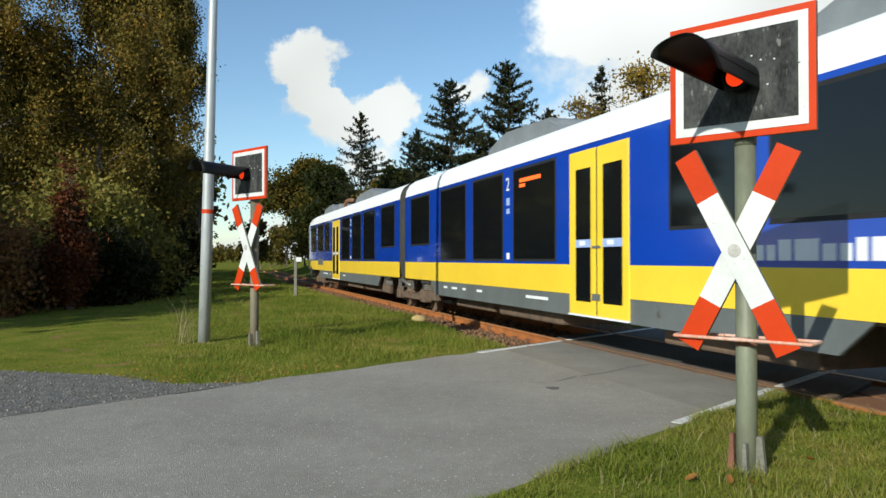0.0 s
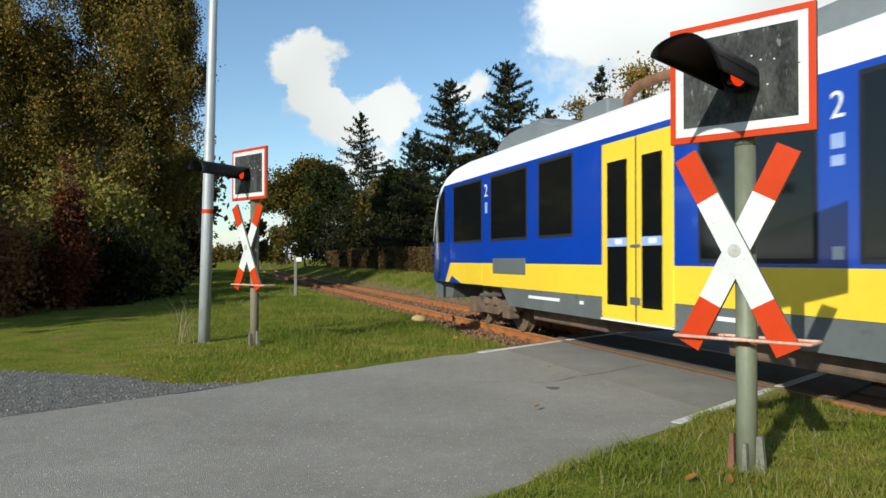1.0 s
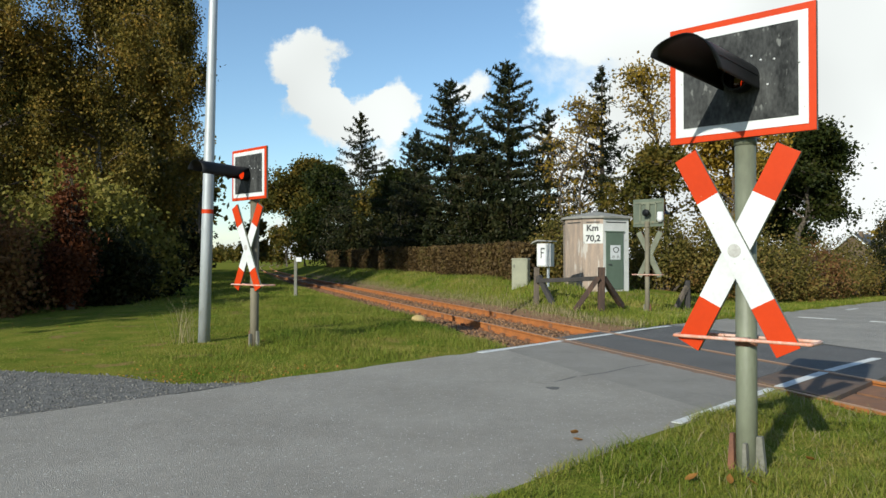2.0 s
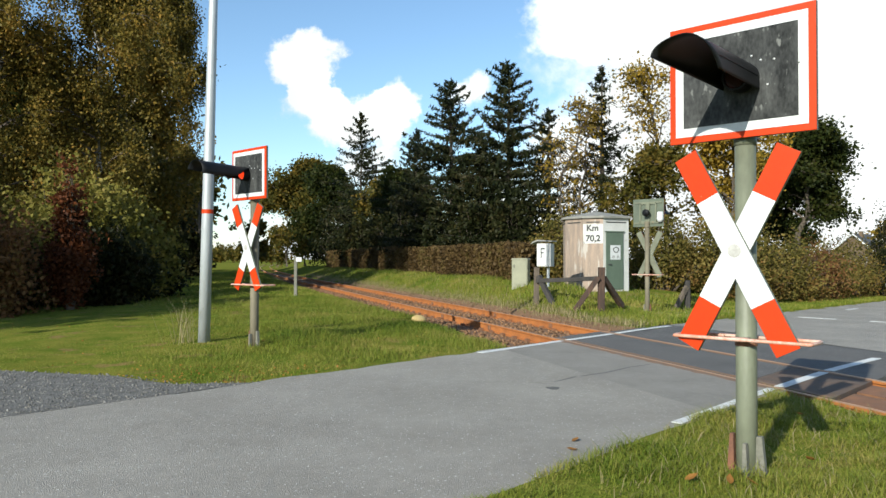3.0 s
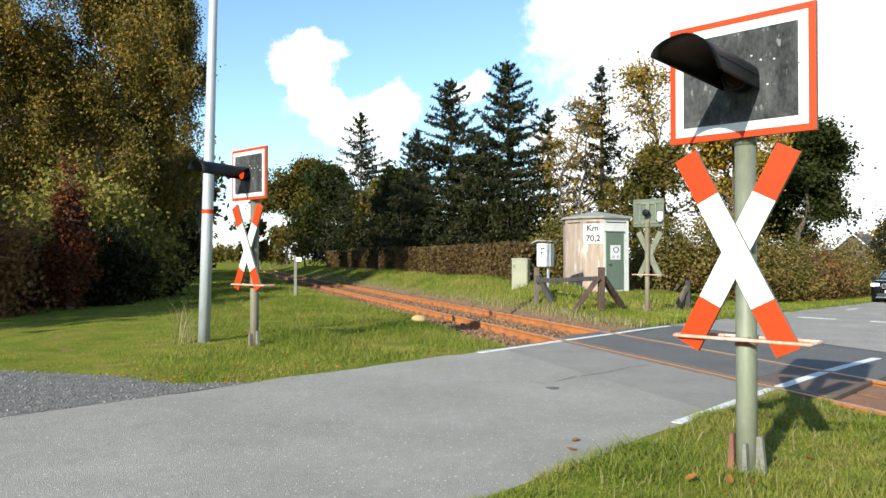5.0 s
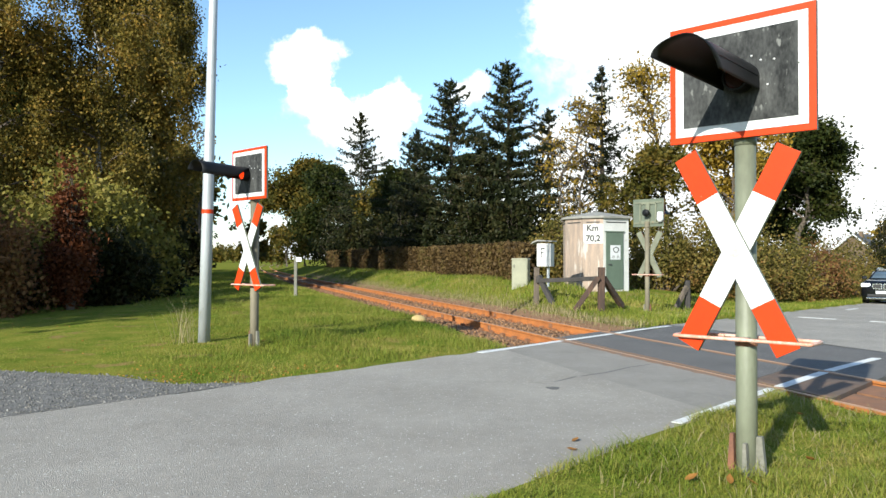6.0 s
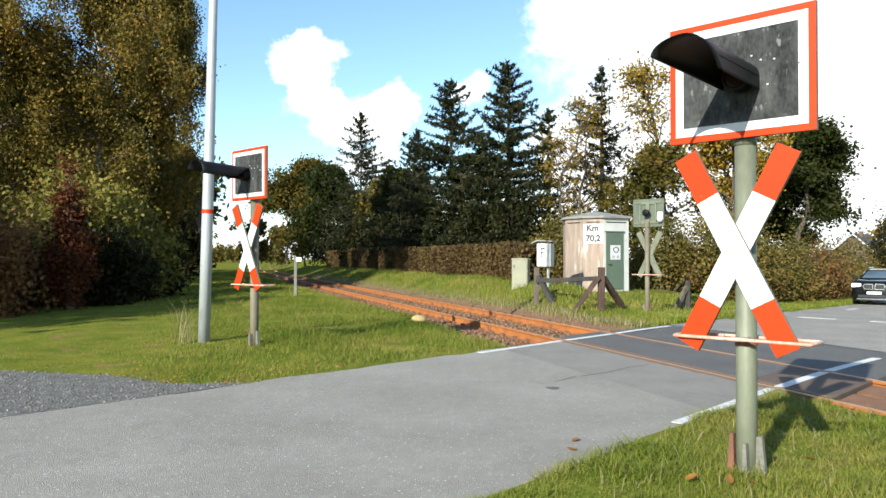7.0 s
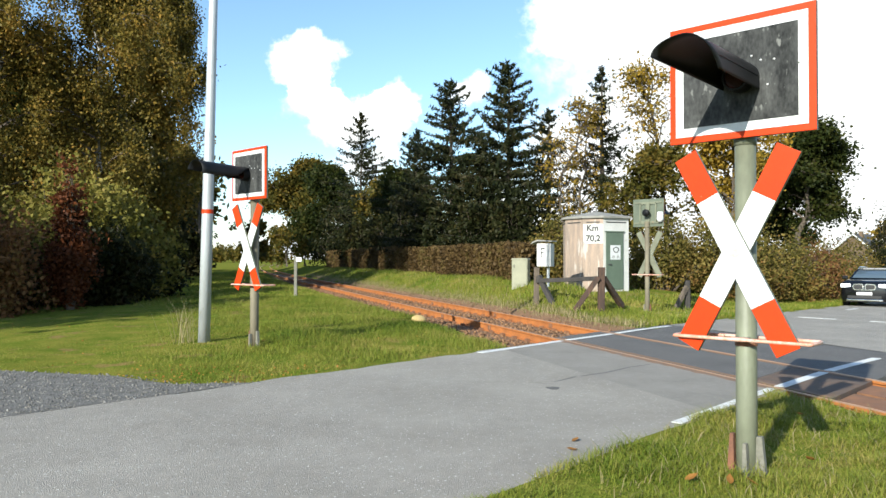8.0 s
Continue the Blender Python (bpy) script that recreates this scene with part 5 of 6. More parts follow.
            part("bogie_shield", bm, T_BOGIE, t, "dirty brown shield behind the wheel")
    return t


railcar = build_train()
# ---- things beside the crossing ----
GALV = material("galvanised_steel", (0.42, 0.45, 0.47), (0.32, 0.34, 0.36), 3, 0.5, metal=0.25, bump=0.05, spots=((0.30, 0.29, 0.27), 6, 0.68), stretch=(1, 1, 0.3))
WEATHERED = material("weathered_grey_wood", (0.14, 0.108, 0.08), (0.055, 0.045, 0.036), 4, 0.9, bump=0.7, bump_scale=30, stretch=(3, 3, 0.5))
BROWN_WOOD = material("brown_tarred_wood", (0.085, 0.046, 0.029), (0.03, 0.02, 0.016), 4, 0.85, bump=0.6, bump_scale=30, stretch=(3, 3, 0.5))
DARK_WOOD = material("dark_tarred_wood", (0.022, 0.020, 0.019), (0.055, 0.049, 0.045), 4, 0.9, bump=0.6, bump_scale=30, stretch=(3, 3, 0.5))
HUT_WALL = material("pinkish_concrete", (0.34, 0.255, 0.20), (0.20, 0.165, 0.135), 3.5, 0.9, bump=0.4, bump_scale=30, spots=((0.40, 0.36, 0.32), 3, 0.58), stretch=(2.2, 2.2, 0.45))
HUT_WHITE = material("white_washed_concrete", (0.55, 0.55, 0.53), (0.42, 0.42, 0.40), 3, 0.85, bump=0.25, bump_scale=30, spots=((0.36, 0.34, 0.30), 5, 0.68))
SIGN_WORN = material("worn_white_panel", (0.60, 0.60, 0.58), (0.42, 0.42, 0.40), 4, 0.8, bump=0.2, spots=((0.26, 0.26, 0.25), 7, 0.60), stretch=(1, 1, 0.5))
HUT_ROOF = material("mossy_roof_slab", (0.27, 0.26, 0.24), (0.17, 0.17, 0.15), 4, 0.95, bump=0.6, bump_scale=25)
DOOR_GREEN = material("grey_green_door_paint", (0.095, 0.13, 0.095), (0.08, 0.11, 0.08), 3, 0.55)
BOX_BEIGE = material("beige_plastic_cabinet", (0.25, 0.25, 0.175), (0.19, 0.19, 0.135), 3, 0.6)
BLACK_INK = material("black_lettering", (0.03, 0.03, 0.03), (0.05, 0.05, 0.05), 8, 0.7)
STONE_PALE = material("pale_yellow_stone", (0.40, 0.29, 0.11), (0.30, 0.23, 0.11), 6, 0.85, bump=0.4, bump_scale=30)
TILE_RED = material("red_brown_roof", (0.16, 0.08, 0.05), (0.11, 0.06, 0.045), 3, 0.8)
FALLEN = leaf_material("fallen_leaf", [(0.30, 0.09, 0.03), (0.40, 0.22, 0.05), (0.22, 0.08, 0.03)])


def words(text, size, m, parent, name="lettering", mat=None):
    cu = bpy.data.curves.new(name, "FONT")
    cu.body, cu.size, cu.align_x, cu.extrude, cu.offset = text, size, "CENTER", .003, .011
    tmp = bpy.data.objects.new(name, cu)
    me = bpy.data.meshes.new_from_object(tmp)
    bpy.data.objects.remove(tmp)
    me.materials.append(mat or BLACK_INK)
    ob = new(name, me)
    ob.parent = parent
    ob.matrix_basis = m
    return ob


def build_lamp_post():
    t = thing("lamp_post", pose(-4.0, 12.5, gz(-4.0, 12.5) - .05, 0, 1.35, 0), "tall tapered galvanised steel post standing in the grass", "pole")
    bm = bmesh.new()
    tube(bm, [(0, 0, -.2), (0, 0, 2.2), (0, 0, 5), (0, 0, 8.5)], [.098, .092, .076, .055], 24)
    part("shaft", bm, GALV, t, smooth=True)
    bm = bmesh.new()
    tube(bm, [(0, 0, 2.20), (0, 0, 2.27)], .0945, 24)
    part("band", bm, RED_PAINT, t, "faded orange band")


def build_marker_post():
    x, y = -5.25, 26.6
    t = thing("marker_post", pose(x, y, gz(x, y)), "thin weathered white lineside post with a small plate", "post")
    bm = bmesh.new()
    box(bm, -.055, .055, -.05, .05, -.2, 1.42, .012)
    part("post", bm, CONCRETE_OLD, t)
    bm = bmesh.new()
    box(bm, .02, .22, -.065, -.052, 1.24, 1.40, .004)
    part("plate", bm, WHITE_PAINT, t)


def build_hut():
    plan = [(4.40, 26.8), (4.88, 26.0), (5.525, 25.7), (6.525, 26.2), (6.55, 27.3), (5.9, 28.0), (5.0, 28.0), (4.45, 27.6)]
    zb, zt = .25, 2.86
    t = thing("relay_hut", pose(5.4, 26.8, 0), "small eight-sided concrete railway hut with a green steel door", "hut")
    P = [(x - 5.4, y - 26.8) for x, y in plan]
    for i in range(len(P)):
        a, b = Vector((*P[i], 0)), Vector((*P[(i + 1) % len(P)], 0))
        d = (b - a).normalized()
        L = (b - a).length
        bm = bmesh.new()
        box(bm, 0.004, L - 0.004, 0, .10, zb - .3, zt if i != 2 else zt)
        bmesh.ops.transform(bm, matrix=Matrix.Translation(a) @ Matrix.Rotation(math.atan2(d.y, d.x), 4, "Z"), verts=list(bm.verts))
        w = part("wall_panel", bm, HUT_WHITE if i == 2 else HUT_WALL, t, "white washed panel with the door" if i == 2 else "")
        m = Matrix.Translation(a) @ Matrix.Rotation(math.atan2(d.y, d.x), 4, "Z")
        bm = bmesh.new()
        box(bm, .12, L - .12, -.012, .0, zt - .16, zt - .12)
        bmesh.ops.transform(bm, matrix=m, verts=list(bm.verts))
        part("vent_slot", bm, BLACK_INK, w)
        if i == 1:
            bm = bmesh.new()
            box(bm, .01, L - .01, -.006, -.001, 1.98, zt - .2)
            bmesh.ops.transform(bm, matrix=m, verts=list(bm.verts))
            sg = part("distance_panel", bm, SIGN_WORN, w, "white panel with black kilometre figures")
            words("Km", .30, m @ pose(L / 2 - .02, -.009, 2.42, 90), sg)
            words("70,2", .30, m @ pose(L / 2, -.009, 2.06, 90), sg)
        if i == 2:
            bm = bmesh.new()
            box(bm, .10, .86, -.03, .0, .38, 2.36, .01)
            bmesh.ops.transform(bm, matrix=m, verts=list(bm.verts))
            dr = part("door", bm, DOOR_GREEN, t, "grey-green steel door")
            bm = bmesh.new()
            box(bm, .06, .90, -.05, .0, 2.37, 2.41)
            bmesh.ops.transform(bm, matrix=m, verts=list(bm.verts))
            part("drip_edge", bm, DOOR_GREEN, dr)
            bm = bmesh.new()
            box(bm, .28, .72, -.036, -.031, 1.42, 1.92)
            bmesh.ops.transform(bm, matrix=m, verts=list(bm.verts))
            nt_ = part("notice", bm, WHITE_PAINT, dr, "white notice with black signs")
            bm = bmesh.new()
            for k in range(16):
                a0 = 2 * math.pi * k / 16
                box(bm, .52 + .11 * math.cos(a0) - .02, .52 + .11 * math.cos(a0) + .02, -.041, -.037, 1.76 + .09 * math.sin(a0) - .014, 1.76 + .09 * math.sin(a0) + .014)
            for x0 in (.34, .54):
                for k in range(5):
                    box(bm, x0 + .01 * k, x0 + .13 - .01 * k, -.041, -.037, 1.48 + .022 * k, 1.488 + .022 * k)
            bmesh.ops.transform(bm, matrix=m, verts=list(bm.verts))
            part("pictogram", bm, BLACK_INK, nt_)
            bm = bmesh.new()
            box(bm, .18, .32, -.07, -.03, 1.24, 1.27, .005)
            bmesh.ops.transform(bm, matrix=m, verts=list(bm.verts))
            part("handle", bm, BLACK_INK, dr)
    bm = bmesh.new()
    lo = [bm.verts.new((x * 1.09, y * 1.09, zt)) for x, y in P]
    hi = [bm.verts.new((x * 1.09, y * 1.09, zt + .07)) for x, y in P]
    top = bm.verts.new((0.1, 0.1, zt + .30))
    n = len(P)
    bm.faces.new(lo[::-1])
    for i in range(n):
        bm.faces.new((lo[i], lo[(i + 1) % n], hi[(i + 1) % n], hi[i]))
        bm.faces.new((hi[i], hi[(i + 1) % n], top))
    part("roof", bm, HUT_ROOF, t, "low mossy roof slab")


def build_telephone():
    x, y = 3.30, 24.0
    t = thing("line_telephone", pose(x, y, gz(x, y), 0, 0, -28), "small white lineside telephone box on a thin post", "telephone box")
    z = 1.20 - gz(x, y)
    bm = bmesh.new()
    tube(bm, [(.06, .08, -.2), (.06, .08, z)], .045, 10)
    part("post", bm, GALV, t)
    bm = bmesh.new()
    box(bm, -.25, .22, -.14, .2, z, z + .74, .01)
    bx = part("case", bm, HUT_WHITE, t, "weathered white case")
    bm = bmesh.new()
    box(bm, -.22, .10, -.155, -.142, z + .04, z + .70, .004)
    dr = part("door", bm, WHITE_PAINT, bx)
    bm = bmesh.new()
    box(bm, -.11, -.08, -.162, -.156, z + .26, z + .6)
    box(bm, -.08, .03, -.162, -.156, z + .55, z + .6)
    box(bm, -.08, .0, -.162, -.156, z + .42, z + .46)
    part("letter", bm, BLACK_INK, dr)
    bm = bmesh.new()
    prism(bm, [(-.42, z + .72), (-.36, z + .80), (-.2, z + .86), (.28, z + .83), (.30, z + .79), (-.2, z + .81), (-.34, z + .76)], -.24, .26)
    part("roof", bm, HUT_ROOF, t, "curved overhanging roof sheet")


def build_cabinet():
    x, y = 2.66, 25.5
    g = gz(x, y)
    t = thing("cable_cabinet", pose(x, y, g - .05, 0, 0, -24), "beige plastic cable cabinet standing in grass", "cabinet")
    H = 1.47 - g
    bm = bmesh.new()
    box(bm, -.28, .28, -.15, .15, -.1, H, .015)
    b = part("body", bm, BOX_BEIGE, t)
    bm = bmesh.new()
    box(bm, -.25, .25, -.162, -.151, .12, H - .06, .006)
    d = part("door", bm, BOX_BEIGE, b)
    bm = bmesh.new()
    box(bm, -.2, -.17, -.172, -.163, H * .72, H * .72 + .1)
    part("handle", bm, BLACK_INK, d)
    bm = bmesh.new()
    prism(bm, [(-.30, H + .001), (.30, H + .001), (.26, H + .05), (-.26, H + .05)], -.17, .17)
    part("cap", bm, BOX_BEIGE, b)


def beam(bm, p, q, w):
    p, q = Vector(p), Vector(q)
    L = (q - p).length
    m = Matrix.Translation(p) @ (q - p).to_track_quat("Z", "Y").to_matrix().to_4x4()
    box(bm, -w / 2, w / 2, -w / 2, w / 2, 0, L, .012, m)


def build_barrier():
    t = thing("timber_barrier", pose(4.2, 20.1, 0), "weathered timber barrier with braced posts on the grass", "barrier", "timber barriers by the crossing")
    P1, P2 = Vector((-1.46, 1.9, 0)), Vector((0.05, 0, 0))
    for P, top, mat, w in ((P1, 1.20, WEATHERED, .15), (P2, 1.22, BROWN_WOOD, .17)):
        bm = bmesh.new()
        beam(bm, (P.x, P.y, -.3), (P.x + .02, P.y, top), w)
        part("post", bm, mat, t)
    bm = bmesh.new()
    beam(bm, (P1.x + .02, P1.y - .1, .80), (P2.x, P2.y + .1, .92), .12)
    part("rail", bm, DARK_WOOD, t)
    for a, b, mat in (((P1.x + .06, P1.y - .12, .95), (P1.x + .48, P1.y - .55, .02), DARK_WOOD), ((P2.x - .08, P2.y - .1, .96), (P2.x - .72, P2.y + .05, .02), BROWN_WOOD),
                      ((P2.x + .06, P2.y, .94), (P2.x + .75, P2.y + .75, .12), BROWN_WOOD)):
        bm = bmesh.new()
        beam(bm, a, b, .14)
        part("brace", bm, mat, t)
    t2 = thing("timber_barrier", pose(7.95, 24.3, gz(7.95, 24.3)), "short grey weathered timber post with a slanting brace", "barrier", "timber barriers by the crossing")
    bm = bmesh.new()
    beam(bm, (0, 0, -.3), (0, 0, .95), .15)
    part("post", bm, DARK_WOOD, t2)
    bm = bmesh.new()
    beam(bm, (-.03, -.05, .75), (-.5, -.3, -.02), .13)
    part("brace", bm, WEATHERED, t2)
    bm = bmesh.new()
    beam(bm, (.12, .25, -.1), (.12, .25, .6), .12)
    part("post", bm, WEATHERED, t2)


def build_far_signal():
    x, y = 6.02, 22.0
    g = gz(x, y)
    t, _ = signal((x, y, g), 2.40 - g, 1.58 - g, "crossing signal seen from its grey-green back beside the hut", back=True, paint=POST_OLD)
    return t


def build_stone():
    rng = np.random.default_rng(3)
    x, y = -.56, 17.2
    bm = bmesh.new()
    bmesh.ops.create_icosphere(bm, subdivisions=3, radius=.15)
    for v in bm.verts:
        k = 1 + .22 * noise.noise(v.co * 6)
        v.co = Vector((v.co.x * 1.15 * k, v.co.y * .9 * k, v.co.z * .62 * k))
    ob = part("boulder", bm, STONE_PALE, smooth=True)
    ob.matrix_world = pose(x, y, gz(x, y) + .05)
    tagged(ob, "pale yellowish stone lying in the grass", "stone")


def stones(name, X, Y, Z, size, mat, label, seed):
    """Loose stones: squashed octahedra, joined."""
    rng = np.random.default_rng(seed)
    n = len(X)
    base = np.array([(1, 0, 0), (0, 1, 0), (-1, 0, 0), (0, -1, 0), (0, 0, .8), (0, 0, -.8)], float)
    V = base[None] * rng.uniform(.6, 1.25, (n, 6, 1)) * (size * rng.uniform(.6, 1.3, (n, 1, 1)))
    a = rng.uniform(0, 6.28, n)
    c, s = np.cos(a)[:, None], np.sin(a)[:, None]
    V = np.stack([V[..., 0] * c - V[..., 1] * s, V[..., 0] * s + V[..., 1] * c, V[..., 2] + .3 * V[..., 0]], -1)
    V += np.stack([X, Y, Z], 1)[:, None, :]
    f = np.array([(0, 1, 4), (1, 2, 4), (2, 3, 4), (3, 0, 4), (1, 0, 5), (2, 1, 5), (3, 2, 5), (0, 3, 5)])
    tri = (np.arange(n)[:, None, None] * 6 + f[None]).reshape(-1)
    return tagged(new(name, quick_mesh(name, V.reshape(-1, 3), tri, 3, [mat])), label, "stones", kind="stuff")


def build_stones():
    rng = np.random.default_rng(8)
    n = 12000
    s = 8 + 52 * rng.random(n) ** 1.5
    o = rng.uniform(-2.15, 2.05, n)
    P = np.array([on_track(a, b) for a, b in zip(s, o)])
    r, nn = road_coords(P[:, 0], P[:, 1])
    k = (nn > 7.95) & ((np.abs(np.abs(o) - .753) > .07))
    P, o = P[k], o[k]
    Z = -.185 + rng.uniform(-.01, .04, len(P)) + .02 * np.cos(o * 4)
    stones("ballast", P[:, 0], P[:, 1], Z, .045, BALLAST, "rust-stained railway ballast stones", 81)
    n = 9000
    r, q = rng.uniform(-2.5, 4.9, n), rng.uniform(7.6, 13, n)
    k = r < np.interp(q, [7.6, 8.2, 9.3, 10.85, 12.8, 16], [4.9, 4.2, 4.0, 3.1, 2.0, 0])
    X, Y = RC * r[k] - RS * q[k], RS * r[k] + RC * q[k]
    stones("gravel", X, Y, np.full(len(X), .006), .014, GRAVEL, "loose grey gravel stones on the drive", 82)

    # a dark tar spot in the asphalt
    sheet("tar_spot", [(1.23 + .075 * math.cos(a) * (1 + .2 * math.sin(3 * a)), 8.36 + .09 * math.sin(a)) for a in (2 * math.pi * k / 14 for k in range(14))], ASPHALT_DARK,
          "dark tar spot in the asphalt", "tar", z=0.004, thick=0.005)


def build_crossing_steel():
    """The rusty plank and bracket where the deck ends beside the verge."""
    for k, (n0, n1, o0, o1, z) in enumerate(((1.7, 2.36, -.62, -.15, -.02), (1.7, 2.36, -.05, .5, -.02))):
        bm = bmesh.new()
        ps = [on_road(r_at(o0, n0), n0), on_road(r_at(o1, n0), n0), on_road(r_at(o1, n1), n1), on_road(r_at(o0, n1), n1)]
        vs = [bm.verts.new((p.x, p.y, z)) for p in ps]
        f = bm.faces.new(vs)
        r = bmesh.ops.extrude_face_region(bm, geom=[f])
        bmesh.ops.translate(bm, vec=(0, 0, -.2), verts=[g for g in r["geom"] if isinstance(g, bmesh.types.BMVert)])
        bmesh.ops.recalc_face_normals(bm, faces=list(bm.faces))
        tagged(part("end_ramp", bm, SLEEPER), "rusty steel end plate of the crossing deck", "steel plate", "steel plates of the deck")
    # fishplates and rail clips
    rnd = random.Random(4)
    for o in (-.753, .753):
        for s in (14.6, 17.8, 21.2, 27.0):
            bm = bmesh.new()
            a = on_track(s, o)
            box(bm, -.05, .05, -.06, .06, -.14, -.035, .01, Matrix.Translation(a) @ Matrix.Rotation(.3137, 4, "Z"))
            tagged(part("rail_anchor", bm, SLEEPER), "dark steel clamp gripping a rail", "clamp", "clamps on the rails")


def scatter(n, x0, x1, y0, y1, rng):
    return rng.uniform(x0, x1, n), rng.uniform(y0, y1, n)


def build_grass():
    rng = np.random.default_rng(77)

    def clear(X, Y, edge=0.0):
        r, n = road_coords(X, Y)
        s, o = track_coords(X, Y)
        wob = .10 * np.sin(r * 3.1) + .07 * np.sin(r * 7.7 + 1)
        drive = (r < np.interp(n, [7.6, 8.2, 9.3, 10.85, 12.8, 16], [4.8, 4.1, 3.9, 3.05, 2.0, 0]) + wob - .1) & (n < 17)
        return (((n > 7.6 + wob * .6) & ~drive) | (n < np.where(r > 5.4, 2.95, 2.97) + wob * .6)), r, n, s, o
    # verge at the near signal
    X, Y = scatter(290000, 0.1, 9.5, 4.1, 11.5, rng)
    k, r, n, s, o = clear(X, Y)
    k &= (n < 3.1) & (o < -.88 - .1 * np.sin(s * 5)) & (X < .62 * Y + .3) & (rng.random(len(X)) < np.clip(1.35 - (Y - 4) * .10, .3, 1))
    k &= rng.random(len(X)) < .55 + .6 * np.sin(X * 2.3 + 1.2 * np.sin(Y * 1.7)) ** 2
    tall = (.062 + .036 * np.sin(X * 1.9) * np.sin(Y * 2.3 + 1) + .03 * rng.random(len(X))) * (.7 + .7 * np.sin(X * 4.3 + 1.4 * np.sin(Y * 3.7)) ** 2 * np.sin(Y * 5.1 + X) ** 2)
    blades("grass", X[k], Y[k], tall[k], .0052, rng, BLADE, "tufted green verge grass by the near signal", 1.5)
    X, Y = scatter(5000, 1.0, 8.0, 4.4, 9.5, rng)
    k, r, n, s, o = clear(X, Y)
    k &= (n < 3.0) & (o < -.8) & (X < .62 * Y + .3)
    blades("grass", X[k], Y[k], .10, .005, rng, DRY_BLADE, "dry straw-coloured blades among the verge grass", 1.2)
    # mound by the far-side signal, and lawn
    X, Y = scatter(270000, -15, 3.5, 8.6, 27, rng)
    k, r, n, s, o = clear(X, Y)
    k &= (n > 7.5) & (o < -1.75) & (X > -.62 * Y - .3) & (rng.random(len(X)) < np.clip(1.5 - Y * .045, .35, 1))
    mound = sstep(-8.5, -5.5, o)
    tall = .032 + .012 * np.sin(X * 3.1) * np.sin(Y * 2.7) + mound * (.075 + .065 * np.sin(X * 2.1) * np.sin(Y * 1.6)) * sstep(7.6, 8.8, n)
    k &= rng.random(len(X)) < .5 + .4 * mound + .3 * np.sin(X * 1.5 + np.sin(Y)) ** 2
    blades("grass", X[k], Y[k], tall[k], .0068, rng, BLADE, "green lawn and longer grass on a low mound", 1.3)
    # bank across the track
    m = 90000
    s_, o_ = 9 + 62 * rng.random(m) ** 1.6, 1.75 + 6.5 * rng.random(m)
    P = np.array([on_track(a, b) for a, b in zip(s_, o_)])
    X, Y = P[:, 0], P[:, 1]
    k, r, n, s, o = clear(X, Y)
    k &= n > 7.9
    dry = rng.random(m) < np.clip(1.5 - (o_ - 1.7) * 1.25, .08, 1)
    blades("grass", X[k & ~dry], Y[k & ~dry], np.where((o > 4.6) & (s < 28.5), .07, .17)[k & ~dry], .014, rng, BLADE, "long green grass on the bank across the track", .7)
    blades("grass", X[k & dry], Y[k & dry], .16, .012, rng, DRY_BLADE, "dry bleached grass along the track's edge", .9)
    # strip between the near rail and the lawn, far off
    m = 30000
    s_, o_ = 27 + 50 * rng.random(m) ** 1.3, -1.9 - 7 * rng.random(m) ** 1.2
    P = np.array([on_track(a, b) for a, b in zip(s_, o_)])
    k, r, n, s, o = clear(P[:, 0], P[:, 1])
    k &= n > 7.8
    blades("grass", P[k, 0], P[k, 1], .10, .016, rng, BLADE, "grass strip beside the far track", .7)
    # verge beyond the road
    m = 40000
    r_, n_ = 15 + 40 * rng.random(m), 7.85 + 4 * rng.random(m) ** 1.3
    P = np.array([on_road(a, b) for a, b in zip(r_, n_)])
    s, o = track_coords(P[:, 0], P[:, 1])
    k = o > 2.5
    blades("grass", P[k, 0], P[k, 1], .13, .02, rng, BLADE, "green verge along the road beyond the railway", .7)
    # leaves fallen on the lawn and the verge
    X, Y = np.concatenate([rng.uniform(-11, 1.5, 420), rng.uniform(-4.2, -1.2, 260)]), np.concatenate([rng.uniform(9, 22, 420), rng.uniform(8.9, 10.2, 260)])
    k, r, n, s, o = clear(X, Y)
    k &= o < -2.0
    X, Y = X[k], Y[k]
    litter = new("leaf_litter", leaves(np.stack([X, Y, ground_z(X, Y) + .018], 1), .022, rng, FALLEN, flat=.85))
    tagged(litter, "yellow and brown leaves strewn over the lawn", "leaves", kind="stuff")
    # a tuft of dead stalks at the lamp post
    X, Y = -4.25 + .12 * rng.normal(size=40), 12.45 + .12 * rng.normal(size=40)
    blades("grass", X, Y, .75, .008, rng, DRY_BLADE, "dead grass stalks beside the steel post", .8)


def leaf_thing(name, p, label, rot=0.0, curl=.25, size=.045):
    bm = bmesh.new()
    o = [(-1, 0), (-.55, .42), (.1, .55), (.7, .3), (1.1, 0), (.7, -.3), (.1, -.55), (-.55, -.42)]
    top = [bm.verts.new((a * size, b * size, curl * size * (b * b * 2 + a * a * .6))) for a, b in o]
    mid = bm.verts.new((0, 0, 0))
    low = [bm.verts.new((v.co.x, v.co.y, v.co.z - .002)) for v in top]
    lm = bm.verts.new((0, 0, -.002))
    for i in range(8):
        j = (i + 1) % 8
        bm.faces.new((top[i], top[j], mid))
        bm.faces.new((low[j], low[i], lm))
        bm.faces.new((top[j], top[i], low[i], low[j]))
    ob = part(name, bm, FALLEN)
    ob.matrix_world = p
    return tagged(ob, label, "leaf", "fallen leaves")


